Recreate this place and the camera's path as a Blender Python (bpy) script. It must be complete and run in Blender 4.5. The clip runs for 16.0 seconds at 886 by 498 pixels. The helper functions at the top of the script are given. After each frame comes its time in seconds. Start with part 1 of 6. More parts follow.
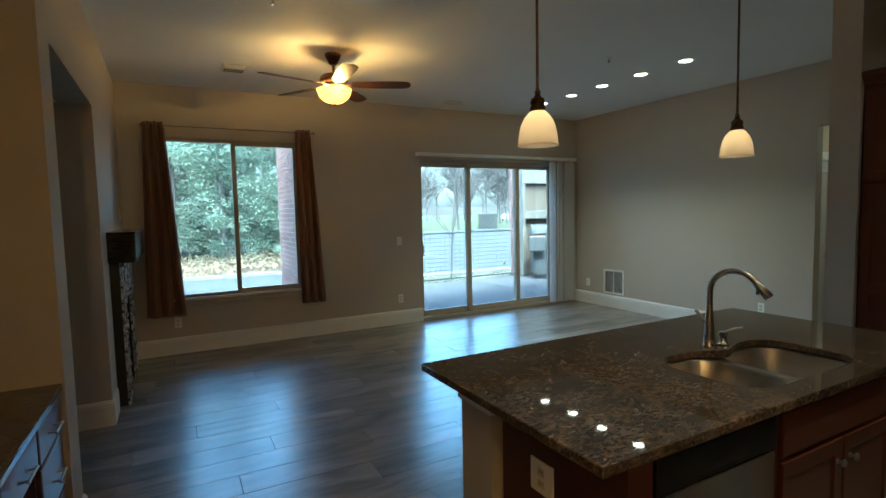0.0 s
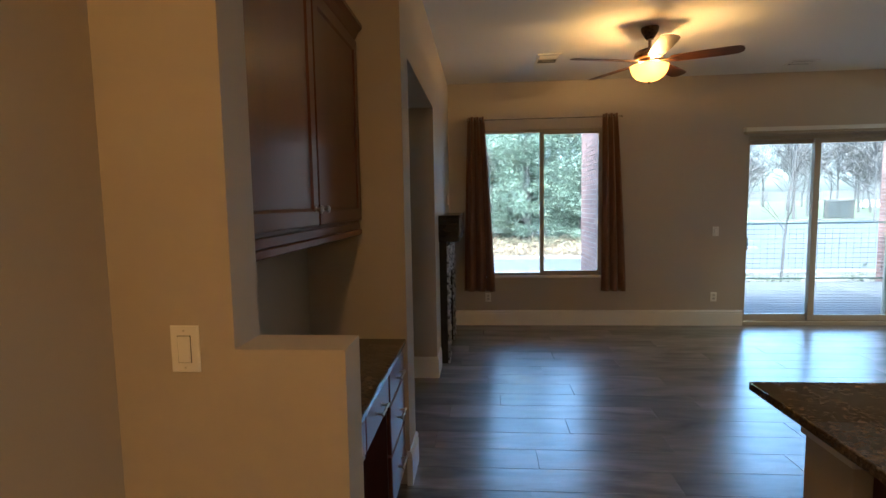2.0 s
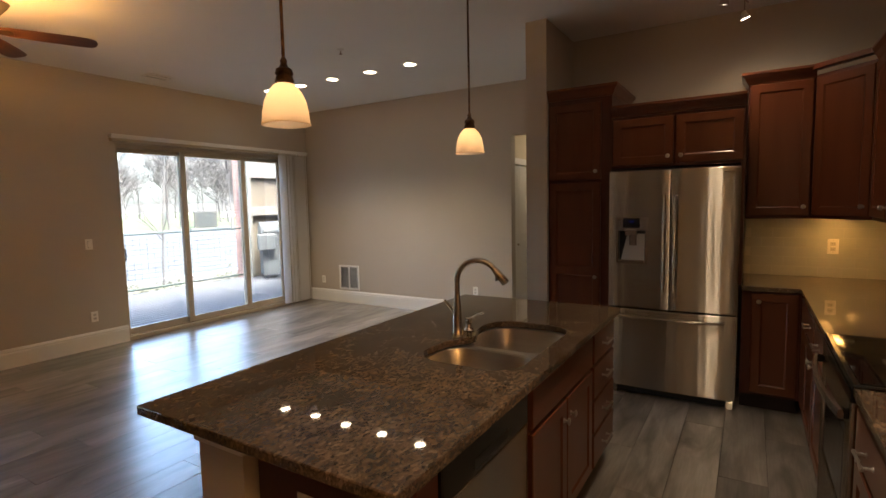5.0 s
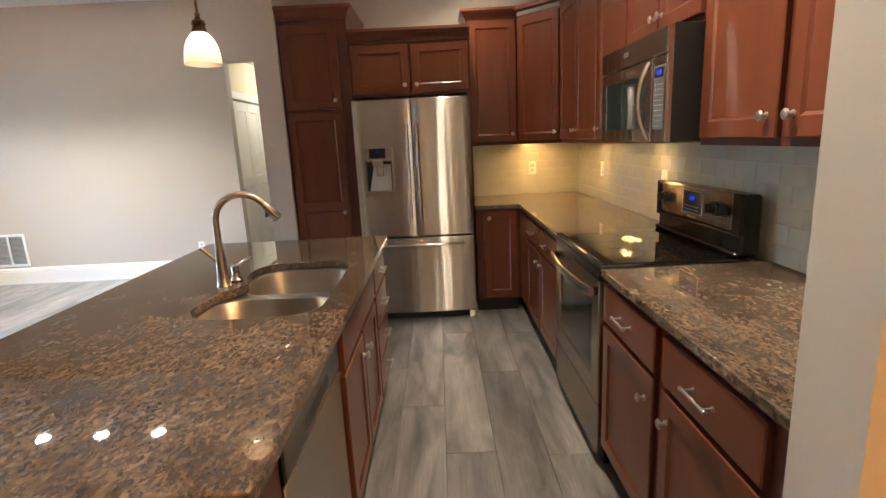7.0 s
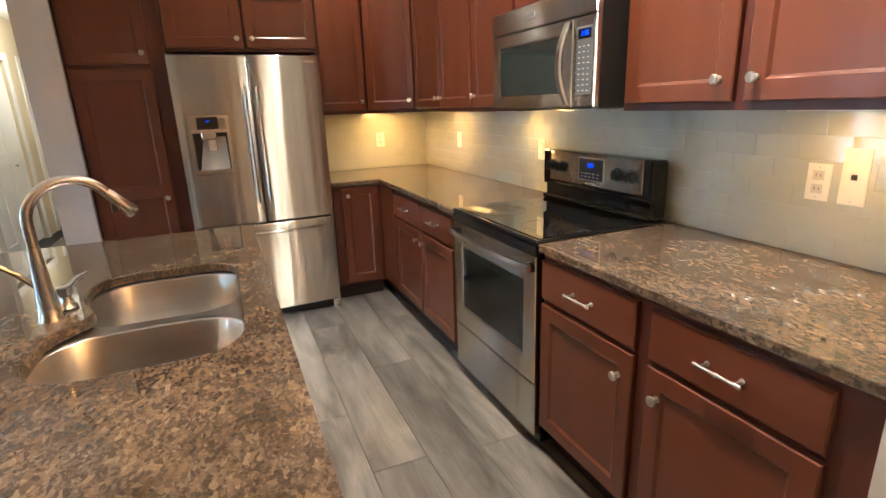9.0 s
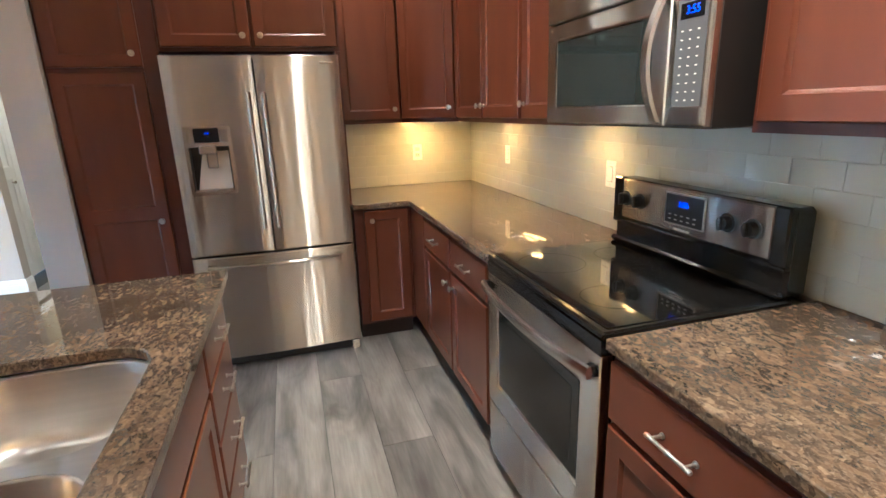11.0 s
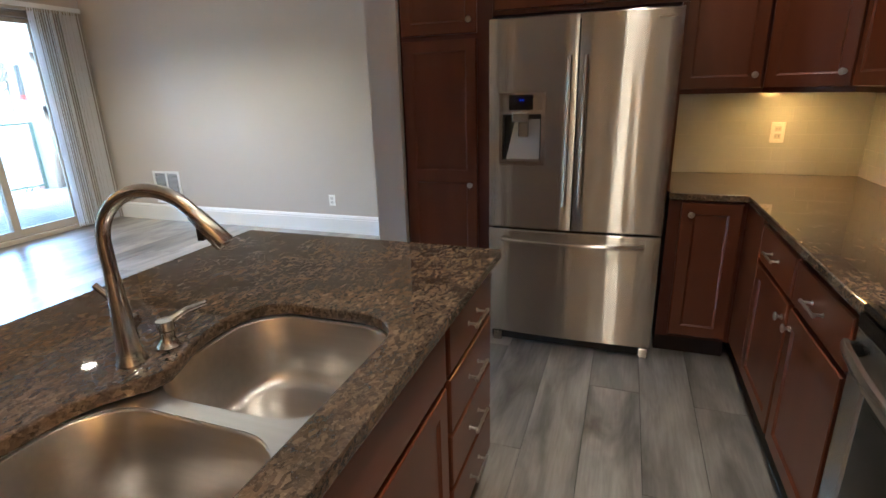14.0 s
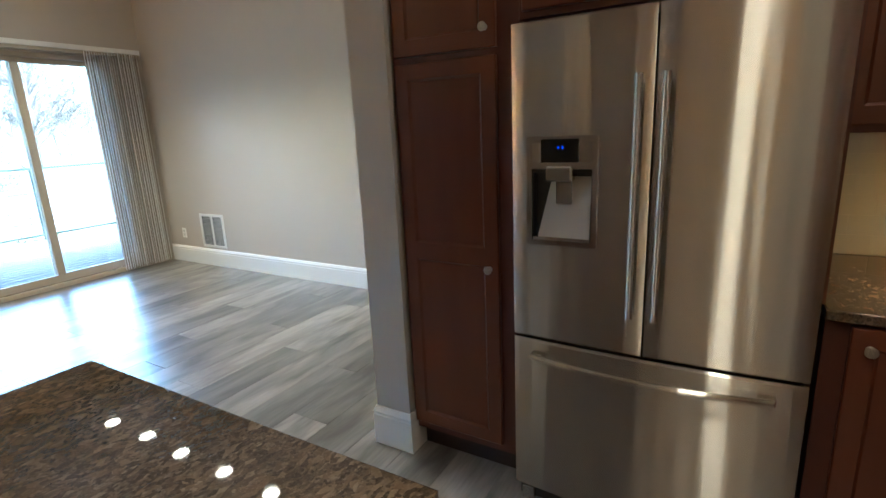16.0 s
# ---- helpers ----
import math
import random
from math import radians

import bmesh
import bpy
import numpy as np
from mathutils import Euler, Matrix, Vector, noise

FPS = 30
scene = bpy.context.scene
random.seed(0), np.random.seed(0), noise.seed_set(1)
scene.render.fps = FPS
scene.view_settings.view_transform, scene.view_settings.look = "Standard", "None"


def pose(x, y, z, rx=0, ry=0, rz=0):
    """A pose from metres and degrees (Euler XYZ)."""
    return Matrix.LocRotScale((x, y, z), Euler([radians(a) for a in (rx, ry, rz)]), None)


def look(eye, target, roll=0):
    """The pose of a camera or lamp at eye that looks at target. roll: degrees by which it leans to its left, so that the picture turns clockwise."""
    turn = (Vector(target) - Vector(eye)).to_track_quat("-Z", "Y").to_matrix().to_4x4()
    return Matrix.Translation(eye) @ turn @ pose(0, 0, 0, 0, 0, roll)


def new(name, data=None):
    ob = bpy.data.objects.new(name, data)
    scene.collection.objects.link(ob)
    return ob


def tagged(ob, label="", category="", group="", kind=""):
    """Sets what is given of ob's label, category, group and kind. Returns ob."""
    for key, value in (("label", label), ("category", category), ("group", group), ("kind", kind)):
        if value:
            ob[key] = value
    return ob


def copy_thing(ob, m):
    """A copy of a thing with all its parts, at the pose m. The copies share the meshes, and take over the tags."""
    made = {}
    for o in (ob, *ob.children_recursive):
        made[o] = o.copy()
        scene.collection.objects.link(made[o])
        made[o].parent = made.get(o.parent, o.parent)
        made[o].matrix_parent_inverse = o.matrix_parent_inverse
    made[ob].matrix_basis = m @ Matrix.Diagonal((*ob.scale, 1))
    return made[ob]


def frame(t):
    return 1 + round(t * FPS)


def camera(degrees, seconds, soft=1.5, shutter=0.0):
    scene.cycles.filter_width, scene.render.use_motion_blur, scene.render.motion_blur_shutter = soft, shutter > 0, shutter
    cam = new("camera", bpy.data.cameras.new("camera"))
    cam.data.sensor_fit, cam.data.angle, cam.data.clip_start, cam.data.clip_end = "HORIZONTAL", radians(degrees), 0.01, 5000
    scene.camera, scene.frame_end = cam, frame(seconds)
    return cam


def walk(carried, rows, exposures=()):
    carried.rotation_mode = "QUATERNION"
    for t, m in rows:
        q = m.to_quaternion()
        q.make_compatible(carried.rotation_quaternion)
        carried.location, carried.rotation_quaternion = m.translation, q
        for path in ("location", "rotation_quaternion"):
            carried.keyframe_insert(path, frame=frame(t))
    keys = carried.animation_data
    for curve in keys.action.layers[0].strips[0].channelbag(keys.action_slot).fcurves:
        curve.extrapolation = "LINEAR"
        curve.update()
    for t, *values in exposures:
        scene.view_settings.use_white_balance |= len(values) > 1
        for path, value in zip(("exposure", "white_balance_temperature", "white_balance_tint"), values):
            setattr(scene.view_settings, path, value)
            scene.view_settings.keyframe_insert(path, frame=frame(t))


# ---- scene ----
cam = camera(82.5, 16.0)

PATH = [
    (0, (0.801, 0.402, 1.572), (1.748, 2.157, 1.427), -1.3),
    (0.5, (0.789, 0.494, 1.581), (1.275, 2.428, 1.432), -1.1),
    (1, (0.784, 0.505, 1.584), (0.891, 2.496, 1.42), -0.9),
    (1.5, (0.771, 0.491, 1.588), (0.653, 2.479, 1.412), -1.0),
    (2, (0.767, 0.476, 1.585), (0.61, 2.462, 1.405), -1.0),
    (2.5, (0.753, 0.481, 1.589), (0.849, 2.472, 1.419), -0.5),
    (3, (0.711, 0.515, 1.59), (1.189, 2.453, 1.453), -0.6),
    (3.5, (0.687, 0.543, 1.578), (1.528, 2.353, 1.449), -1.1),
    (4, (0.715, 0.552, 1.576), (1.883, 2.169, 1.428), -1.3),
    (4.3, (0.764, 0.586, 1.56), (2.118, 2.05, 1.408), -1.3),
    (4.5, (0.8, 0.581, 1.564), (2.261, 1.938, 1.407), -1.2),
    (5, (0.896, 0.659, 1.552), (2.597, 1.697, 1.373), -1.2),
    (5.2, (0.92, 0.692, 1.548), (2.698, 1.588, 1.355), -1.4),
    (7.3, (1.085, 1.049, 1.432), (3.027, 0.936, 0.966), -2.1),
    (7.5, (1.157, 1.099, 1.425), (3.086, 0.908, 0.931), -1.5),
    (8, (1.267, 1.227, 1.424), (3.147, 0.809, 0.886), -1.6),
    (8.5, (1.364, 1.363, 1.429), (3.17, 0.7, 0.883), -2.2),
    (8.7, (1.39, 1.407, 1.429), (3.161, 0.658, 0.879), -2.1),
    (10.8, (1.963, 1.064, 1.467), (3.796, 0.456, 0.95), -1.7),
    (11, (2.017, 1.037, 1.463), (3.868, 0.497, 0.93), -2.0),
    (11.5, (2.094, 0.959, 1.463), (3.995, 0.714, 0.892), -1.9),
    (12, (2.102, 0.89, 1.456), (4.003, 1.011, 0.847), -1.4),
    (12.5, (2.096, 0.854, 1.438), (3.925, 1.331, 0.784), -1.9),
    (13, (2.074, 0.865, 1.429), (3.821, 1.575, 0.763), -2.5),
    (13.5, (2.121, 0.848, 1.44), (3.814, 1.684, 0.78), -2.9),
    (14, (2.343, 0.93, 1.442), (4.137, 1.581, 0.842), -1.6),
    (14.5, (2.599, 0.88, 1.442), (4.487, 1.256, 0.901), -1.6),
    (15, (2.865, 0.835, 1.473), (4.775, 1.154, 0.975), -1.5),
    (15.5, (3.126, 0.84, 1.466), (4.987, 1.396, 0.988), -2.2),
    (16, (3.401, 0.938, 1.467), (5.067, 1.937, 0.992), -2.6),
]

SKY, SUN = 0.15, 0.5
FAN_W, PEND_W, CAN_W, TRACK_W, UNDER_W, HALL_FILL_W, ENTRY_W = 3.0, 0.02, 2.1, 1.3, 0.085, 0.40, 2.2
EXPOSURES = [
    (0, 4.25, 4750, -16), (0.6, 4.25, 4900, -11), (1.5, 4.5, 5250, -1), (2.0, 4.5, 5150, -2), (2.7, 4.15, 5100, -3), (3.5, 4.3, 5400, 2), (4.5, 4.55, 5900, 7), (5.2, 4.75, 6400, 11),
    (7.3, 6.5, 5050, 4), (9.0, 6.8, 4950, 3), (11, 6.85, 4600, 3), (12.5, 6.15, 4350, 0), (13.2, 5.8, 4600, -2), (14.0, 5.75, 4850, 3), (14.6, 6.3, 4850, 1), (15.5, 6.35, 4750, 0), (16, 5.65, 4850, -3),
]
walk(cam, [(t, look(eye, target, roll)) for t, eye, target, roll in PATH], EXPOSURES)

# ---- world and sun ----
world = bpy.data.worlds.new("sky")
scene.world = world
world.use_nodes = True
wn = world.node_tree
sky = wn.nodes.new("ShaderNodeTexSky")
sky.sky_type = "NISHITA"
sky.sun_disc = False
sky.sun_elevation, sky.sun_rotation = radians(58), radians(200)
sky.air_density, sky.dust_density, sky.ozone_density = 1.0, 5.0, 1.0
wn.links.new(sky.outputs["Color"], wn.nodes["Background"].inputs["Color"])
wn.nodes["Background"].inputs["Strength"].default_value = SKY
sun_data = bpy.data.lights.new("sun", "SUN")
sun_data.energy, sun_data.angle, sun_data.color = SUN, radians(10), (1.0, 0.95, 0.88)
sun = new("sun", sun_data)
sun.matrix_world = look((-7.5, -20.6, 35), (0, 0, 0))


def lamp(kind, place, power, color, size=0.03, target=None, spot=100, blend=0.6):
    d = bpy.data.lights.new("lamp", kind)
    d.energy, d.color = power, color
    if kind == "AREA":
        d.shape, d.size, d.size_y = "RECTANGLE", size[0], size[1]
    else:
        d.shadow_soft_size = size
    if kind == "SPOT":
        d.spot_size, d.spot_blend = radians(spot), blend
    ob = new("lamp", d)
    ob.matrix_world = look(place, target) if target else pose(*place)
    return ob


WARM, SOFT, AMBER = (1.0, 0.60, 0.26), (1.0, 0.78, 0.52), (1.0, 0.46, 0.10)
CEIL = 3.067
FAN = (2.23, 5.13)
PENDANTS = [(2.10, 1.998), (3.40, 1.999)]
CANS = [(5.55, 3.87), (5.55, 4.43), (5.54, 5.0), (5.55, 5.545), (5.52, 6.09)]
# the last two heads are unseen, added to brighten the kitchen's western side
TRACK = [(4.86, 0.85), (5.25, 0.74), (3.75, 0.85), (2.6, 0.78)]
TRACK_AIM = [(5.3, 1.3), (5.5, 0.2), (3.3, 0.0), (2.2, 0.1)]
TRACK_SHARE = [0.45, 0.45, 1.2, 2.4]
for a in (0.4, 2.5, 4.6):
    lamp("POINT", (FAN[0] + 0.085 * math.cos(a), FAN[1] + 0.085 * math.sin(a), 2.745), FAN_W / 3, (1.0, 0.48, 0.13), 0.02)
for x, y in PENDANTS:
    lamp("POINT", (x, y, 1.89), PEND_W, SOFT, 0.025)
for x, y in CANS:
    lamp("SPOT", (x, y, CEIL - 0.02), CAN_W, SOFT, 0.05, (x, y, 0), 110, 0.7)
for (x, y), (tx, ty), share in zip(TRACK, TRACK_AIM, TRACK_SHARE):
    lamp("SPOT", (x, y, 2.82), TRACK_W * share, (1.0, 0.74, 0.47), 0.03, (tx, ty, 0.9), 150, 1.0)
lamp("AREA", (5.58, 0.10, 1.375), UNDER_W, AMBER, (0.08, 0.42), (5.62, 0.10, 0.9))
lamp("AREA", (5.02, -0.14, 1.375), UNDER_W * 0.3, AMBER, (0.10, 0.06), (5.02, -0.2, 0.9))
lamp("AREA", (4.00, -0.14, 1.375), UNDER_W * 0.3, AMBER, (0.10, 0.06), (4.00, -0.2, 0.9))
lamp("AREA", (2.30, -0.14, 1.375), UNDER_W * 0.2, AMBER, (0.12, 0.06), (2.30, -0.2, 0.9))
# unseen fill lamp without a fixture, added to brighten the hall
lamp("POINT", (8.6, 2.9, 2.35), HALL_FILL_W, SOFT, 0.10)
lamp("POINT", (0.55, -0.9, 2.9), ENTRY_W, (1.0, 0.46, 0.12), 0.08)


# ---- materials ----
def material(name, base, rough=0.5, metal=0.0, second=None, scale=8.0, detail=5.0, mix=(0.35, 0.65), bump=0.0, bump_scale=80.0,
             stretch=(1, 1, 1), coat=0.0, vary=0.0, rough_vary=0.0, spec=0.5, emit=None, power=0.0, island=False):
    m = bpy.data.materials.new(name)
    m.use_nodes = True
    n, l = m.node_tree.nodes, m.node_tree.links
    b = n["Principled BSDF"]
    b.inputs["Base Color"].default_value = (*base, 1)
    b.inputs["Roughness"].default_value = rough
    b.inputs["Metallic"].default_value = metal
    b.inputs["Specular IOR Level"].default_value = spec
    if coat:
        b.inputs["Coat Weight"].default_value, b.inputs["Coat Roughness"].default_value = coat, 0.06
    if emit:
        b.inputs["Emission Color"].default_value, b.inputs["Emission Strength"].default_value = (*emit, 1), power
    tc = n.new("ShaderNodeTexCoord")
    mp = n.new("ShaderNodeMapping")
    mp.inputs["Scale"].default_value = stretch
    l.new(tc.outputs["Object"], mp.inputs["Vector"])
    out = mp.outputs["Vector"]
    info = n.new("ShaderNodeObjectInfo")
    color = None
    if second:
        t = n.new("ShaderNodeTexNoise")
        t.noise_dimensions = "4D"
        t.inputs["Scale"].default_value, t.inputs["Detail"].default_value = scale, detail
        mul = n.new("ShaderNodeMath")
        mul.operation, mul.inputs[1].default_value = "MULTIPLY", 37.0 if vary else 0.0
        l.new(info.outputs["Random"], mul.inputs[0])
        l.new(mul.outputs[0], t.inputs["W"])
        l.new(out, t.inputs["Vector"])
        r = n.new("ShaderNodeValToRGB")
        r.color_ramp.elements[0].position, r.color_ramp.elements[1].position = mix
        r.color_ramp.elements[0].color, r.color_ramp.elements[1].color = (*base, 1), (*second, 1)
        l.new(t.outputs["Fac"], r.inputs["Fac"])
        color = r.outputs["Color"]
        if rough_vary:
            rm = n.new("ShaderNodeMapRange")
            rm.inputs["To Min"].default_value, rm.inputs["To Max"].default_value = rough - rough_vary, rough + rough_vary
            l.new(t.outputs["Fac"], rm.inputs["Value"])
            l.new(rm.outputs["Result"], b.inputs["Roughness"])
    if vary:
        hsv = n.new("ShaderNodeHueSaturation")
        vr = n.new("ShaderNodeMapRange")
        vr.inputs["To Min"].default_value, vr.inputs["To Max"].default_value = 1 - vary, 1 + vary
        if island:
            geo = n.new("ShaderNodeNewGeometry")
            l.new(geo.outputs["Random Per Island"], vr.inputs["Value"])
        else:
            l.new(info.outputs["Random"], vr.inputs["Value"])
        l.new(vr.outputs["Result"], hsv.inputs["Value"])
        if color:
            l.new(color, hsv.inputs["Color"])
        else:
            hsv.inputs["Color"].default_value = (*base, 1)
        color = hsv.outputs["Color"]
    if color:
        l.new(color, b.inputs["Base Color"])
    if bump:
        t2 = n.new("ShaderNodeTexNoise")
        t2.inputs["Scale"].default_value, t2.inputs["Detail"].default_value = bump_scale, 3.0
        l.new(out, t2.inputs["Vector"])
        bp = n.new("ShaderNodeBump")
        bp.inputs["Strength"].default_value, bp.inputs["Distance"].default_value = bump, 0.002
        l.new(t2.outputs["Fac"], bp.inputs["Height"])
        l.new(bp.outputs["Normal"], b.inputs["Normal"])
    return m


def granite():
    """Polished brown granite: lens-shaped tan and dark crystals of a centimetre or two, fine black and cream grains between them, darker drifts."""
    m = bpy.data.materials.new("granite")
    m.use_nodes = True
    n, l = m.node_tree.nodes, m.node_tree.links
    b = n["Principled BSDF"]
    b.inputs["Roughness"].default_value, b.inputs["IOR"].default_value = 0.03, 1.62
    tc, warp, add = n.new("ShaderNodeTexCoord"), n.new("ShaderNodeTexNoise"), n.new("ShaderNodeVectorMath")
    warp.inputs["Scale"].default_value, warp.inputs["Detail"].default_value = 28, 4
    l.new(tc.outputs["Object"], warp.inputs["Vector"])
    add.operation, add.inputs[1].default_value = "MULTIPLY_ADD", (0.030, 0.022, 0.02)
    l.new(warp.outputs["Color"], add.inputs[0])
    l.new(tc.outputs["Object"], add.inputs[2])

    def ramp(source, stops):
        r = n.new("ShaderNodeValToRGB")
        e = r.color_ramp.elements
        e[0].position, e[0].color = stops[0][0], (*stops[0][1], 1)
        e[1].position, e[1].color = stops[-1][0], (*stops[-1][1], 1)
        for p, c in stops[1:-1]:
            e.new(p).color = (*c, 1)
        l.new(source, r.inputs["Fac"])
        return r.outputs["Color"]

    def flakes(scale, stretch, stops):
        mp, vo, sep = n.new("ShaderNodeMapping"), n.new("ShaderNodeTexVoronoi"), n.new("ShaderNodeSeparateColor")
        mp.inputs["Scale"].default_value = stretch
        mp.inputs["Rotation"].default_value = (0, 0, 0.35)
        l.new(add.outputs[0], mp.inputs["Vector"])
        l.new(mp.outputs["Vector"], vo.inputs["Vector"])
        vo.inputs["Scale"].default_value = scale
        l.new(vo.outputs["Color"], sep.inputs[0])
        return ramp(sep.outputs[0], stops)

    def blend(a, c, factor, mode="MIX"):
        x = n.new("ShaderNodeMix")
        x.data_type, x.blend_type = "RGBA", mode
        if not isinstance(factor, float):
            l.new(factor, x.inputs["Factor"])
        else:
            x.inputs["Factor"].default_value = factor
        l.new(a, x.inputs["A"])
        l.new(c, x.inputs["B"])
        return x.outputs["Result"]

    coarse = flakes(84, (0.66, 1.2, 1.0), [(0.0, (0.040, 0.030, 0.023)), (0.25, (0.070, 0.049, 0.035)), (0.5, (0.140, 0.096, 0.060)), (0.78, (0.215, 0.150, 0.092)), (1.0, (0.31, 0.235, 0.155))])
    middle = flakes(150, (0.8, 1.2, 1.0), [(0.0, (0.030, 0.023, 0.018)), (0.35, (0.078, 0.056, 0.040)), (0.8, (0.175, 0.127, 0.082)), (1.0, (0.23, 0.18, 0.13))])
    fine = flakes(320, (1, 1, 1), [(0.0, (0.018, 0.015, 0.013)), (0.3, (0.06, 0.047, 0.037)), (0.85, (0.12, 0.095, 0.070)), (1.0, (0.26, 0.22, 0.17))])
    patch = n.new("ShaderNodeTexNoise")
    patch.inputs["Scale"].default_value, patch.inputs["Detail"].default_value = 38, 4
    l.new(tc.outputs["Object"], patch.inputs["Vector"])
    mask = n.new("ShaderNodeMapRange")
    mask.inputs["From Min"].default_value, mask.inputs["From Max"].default_value = 0.46, 0.56
    l.new(patch.outputs["Fac"], mask.inputs["Value"])
    mixed = blend(blend(coarse, middle, mask.outputs["Result"]), fine, 0.30)
    drift = n.new("ShaderNodeTexNoise")
    drift.inputs["Scale"].default_value, drift.inputs["Detail"].default_value = 7, 6
    l.new(tc.outputs["Object"], drift.inputs["Vector"])
    mean = n.new("ShaderNodeRGB")
    mean.outputs[0].default_value = (0.120, 0.086, 0.058, 1)
    mixed = blend(mixed, mean.outputs[0], 0.16)
    shade = ramp(drift.outputs["Fac"], [(0.36, (0.62, 0.58, 0.55)), (0.62, (1.12, 1.08, 1.04))])
    l.new(blend(mixed, shade, 1.0, "MULTIPLY"), b.inputs["Base Color"])
    return m


def plank_wood():
    m = bpy.data.materials.new("plank_wood")
    m.use_nodes = True
    n, l = m.node_tree.nodes, m.node_tree.links
    b = n["Principled BSDF"]
    b.inputs["Specular IOR Level"].default_value = 0.5
    tc, info = n.new("ShaderNodeTexCoord"), n.new("ShaderNodeObjectInfo")
    w = n.new("ShaderNodeMath")
    w.operation, w.inputs[1].default_value = "MULTIPLY", 53.0
    l.new(info.outputs["Random"], w.inputs[0])
    def noise_at(sx, sy, detail, dist=0.0):
        mp = n.new("ShaderNodeMapping")
        mp.inputs["Scale"].default_value = (sx, sy, 1)
        l.new(tc.outputs["Object"], mp.inputs["Vector"])
        t = n.new("ShaderNodeTexNoise")
        t.noise_dimensions = "4D"
        t.inputs["Scale"].default_value, t.inputs["Detail"].default_value, t.inputs["Distortion"].default_value = 1.0, detail, dist
        l.new(mp.outputs["Vector"], t.inputs["Vector"])
        l.new(w.outputs[0], t.inputs["W"])
        return t.outputs["Fac"]
    big, fine = noise_at(1.5, 6, 6, 1.0), noise_at(6, 80, 5, 0.5)
    r = n.new("ShaderNodeValToRGB")
    e = r.color_ramp.elements
    e[0].position, e[0].color = 0.30, (0.072, 0.062, 0.053, 1)
    e[1].position, e[1].color = 0.74, (0.31, 0.280, 0.243, 1)
    x = e.new(0.5)
    x.color = (0.185, 0.168, 0.150, 1)
    l.new(big, r.inputs["Fac"])
    r2 = n.new("ShaderNodeValToRGB")
    r2.color_ramp.elements[0].position, r2.color_ramp.elements[0].color = 0.35, (0.88, 0.87, 0.86, 1)
    r2.color_ramp.elements[1].position, r2.color_ramp.elements[1].color = 0.62, (1.08, 1.08, 1.08, 1)
    l.new(fine, r2.inputs["Fac"])
    mx = n.new("ShaderNodeMix")
    mx.data_type, mx.blend_type = "RGBA", "MULTIPLY"
    mx.inputs["Factor"].default_value = 1.0
    l.new(r.outputs["Color"], mx.inputs["A"])
    l.new(r2.outputs["Color"], mx.inputs["B"])
    hsv, vr = n.new("ShaderNodeHueSaturation"), n.new("ShaderNodeMapRange")
    vr.inputs["To Min"].default_value, vr.inputs["To Max"].default_value = 0.66, 1.30
    l.new(info.outputs["Random"], vr.inputs["Value"])
    l.new(vr.outputs["Result"], hsv.inputs["Value"])
    l.new(mx.outputs["Result"], hsv.inputs["Color"])
    l.new(hsv.outputs["Color"], b.inputs["Base Color"])
    rr = n.new("ShaderNodeMapRange")
    b.inputs["Coat Weight"].default_value, b.inputs["Coat Roughness"].default_value = 0.9, 0.24
    rr.inputs["To Min"].default_value, rr.inputs["To Max"].default_value = 0.30, 0.46
    l.new(fine, rr.inputs["Value"])
    l.new(rr.outputs["Result"], b.inputs["Roughness"])
    bp = n.new("ShaderNodeBump")
    bp.inputs["Strength"].default_value, bp.inputs["Distance"].default_value = 0.25, 0.001
    l.new(fine, bp.inputs["Height"])
    l.new(bp.outputs["Normal"], b.inputs["Normal"])
    return m


def steel(name, base=(0.64, 0.61, 0.555), rough=0.26, along=(1.5, 1.5, 900), aniso=0.82, wave=0.0030):
    """Brushed steel: its grain lies level, so that reflections are drawn out upwards. aniso 0: plain satin steel."""
    m = material(name, base, rough, 1.0, second=tuple(c * 0.93 for c in base), scale=1.0, detail=3, stretch=along)
    n, l = m.node_tree.nodes, m.node_tree.links
    if not aniso:
        return m
    b, gl = n["Principled BSDF"], n.new("ShaderNodeBsdfAnisotropic")
    gl.inputs["Roughness"].default_value, gl.inputs["Anisotropy"].default_value = rough, aniso
    l.new(b.inputs["Base Color"].links[0].from_socket, gl.inputs["Color"])
    geo, level = n.new("ShaderNodeNewGeometry"), n.new("ShaderNodeVectorMath")
    level.operation, level.inputs[0].default_value = "CROSS_PRODUCT", (0, 0.001, 1)
    l.new(geo.outputs["Normal"], level.inputs[1])
    l.new(level.outputs[0], gl.inputs["Tangent"])
    tc, mp, t, bp = n.new("ShaderNodeTexCoord"), n.new("ShaderNodeMapping"), n.new("ShaderNodeTexNoise"), n.new("ShaderNodeBump")
    mp.inputs["Scale"].default_value = (1, 1, 0.06)
    t.inputs["Scale"].default_value, t.inputs["Detail"].default_value = 13.0, 1.0
    bp.inputs["Strength"].default_value, bp.inputs["Distance"].default_value = 0.9, wave
    l.new(tc.outputs["Object"], mp.inputs["Vector"])
    l.new(mp.outputs["Vector"], t.inputs["Vector"])
    l.new(t.outputs["Fac"], bp.inputs["Height"])
    l.new(bp.outputs["Normal"], gl.inputs["Normal"])
    l.new(gl.outputs[0], n["Material Output"].inputs["Surface"])
    n.remove(b)
    return m


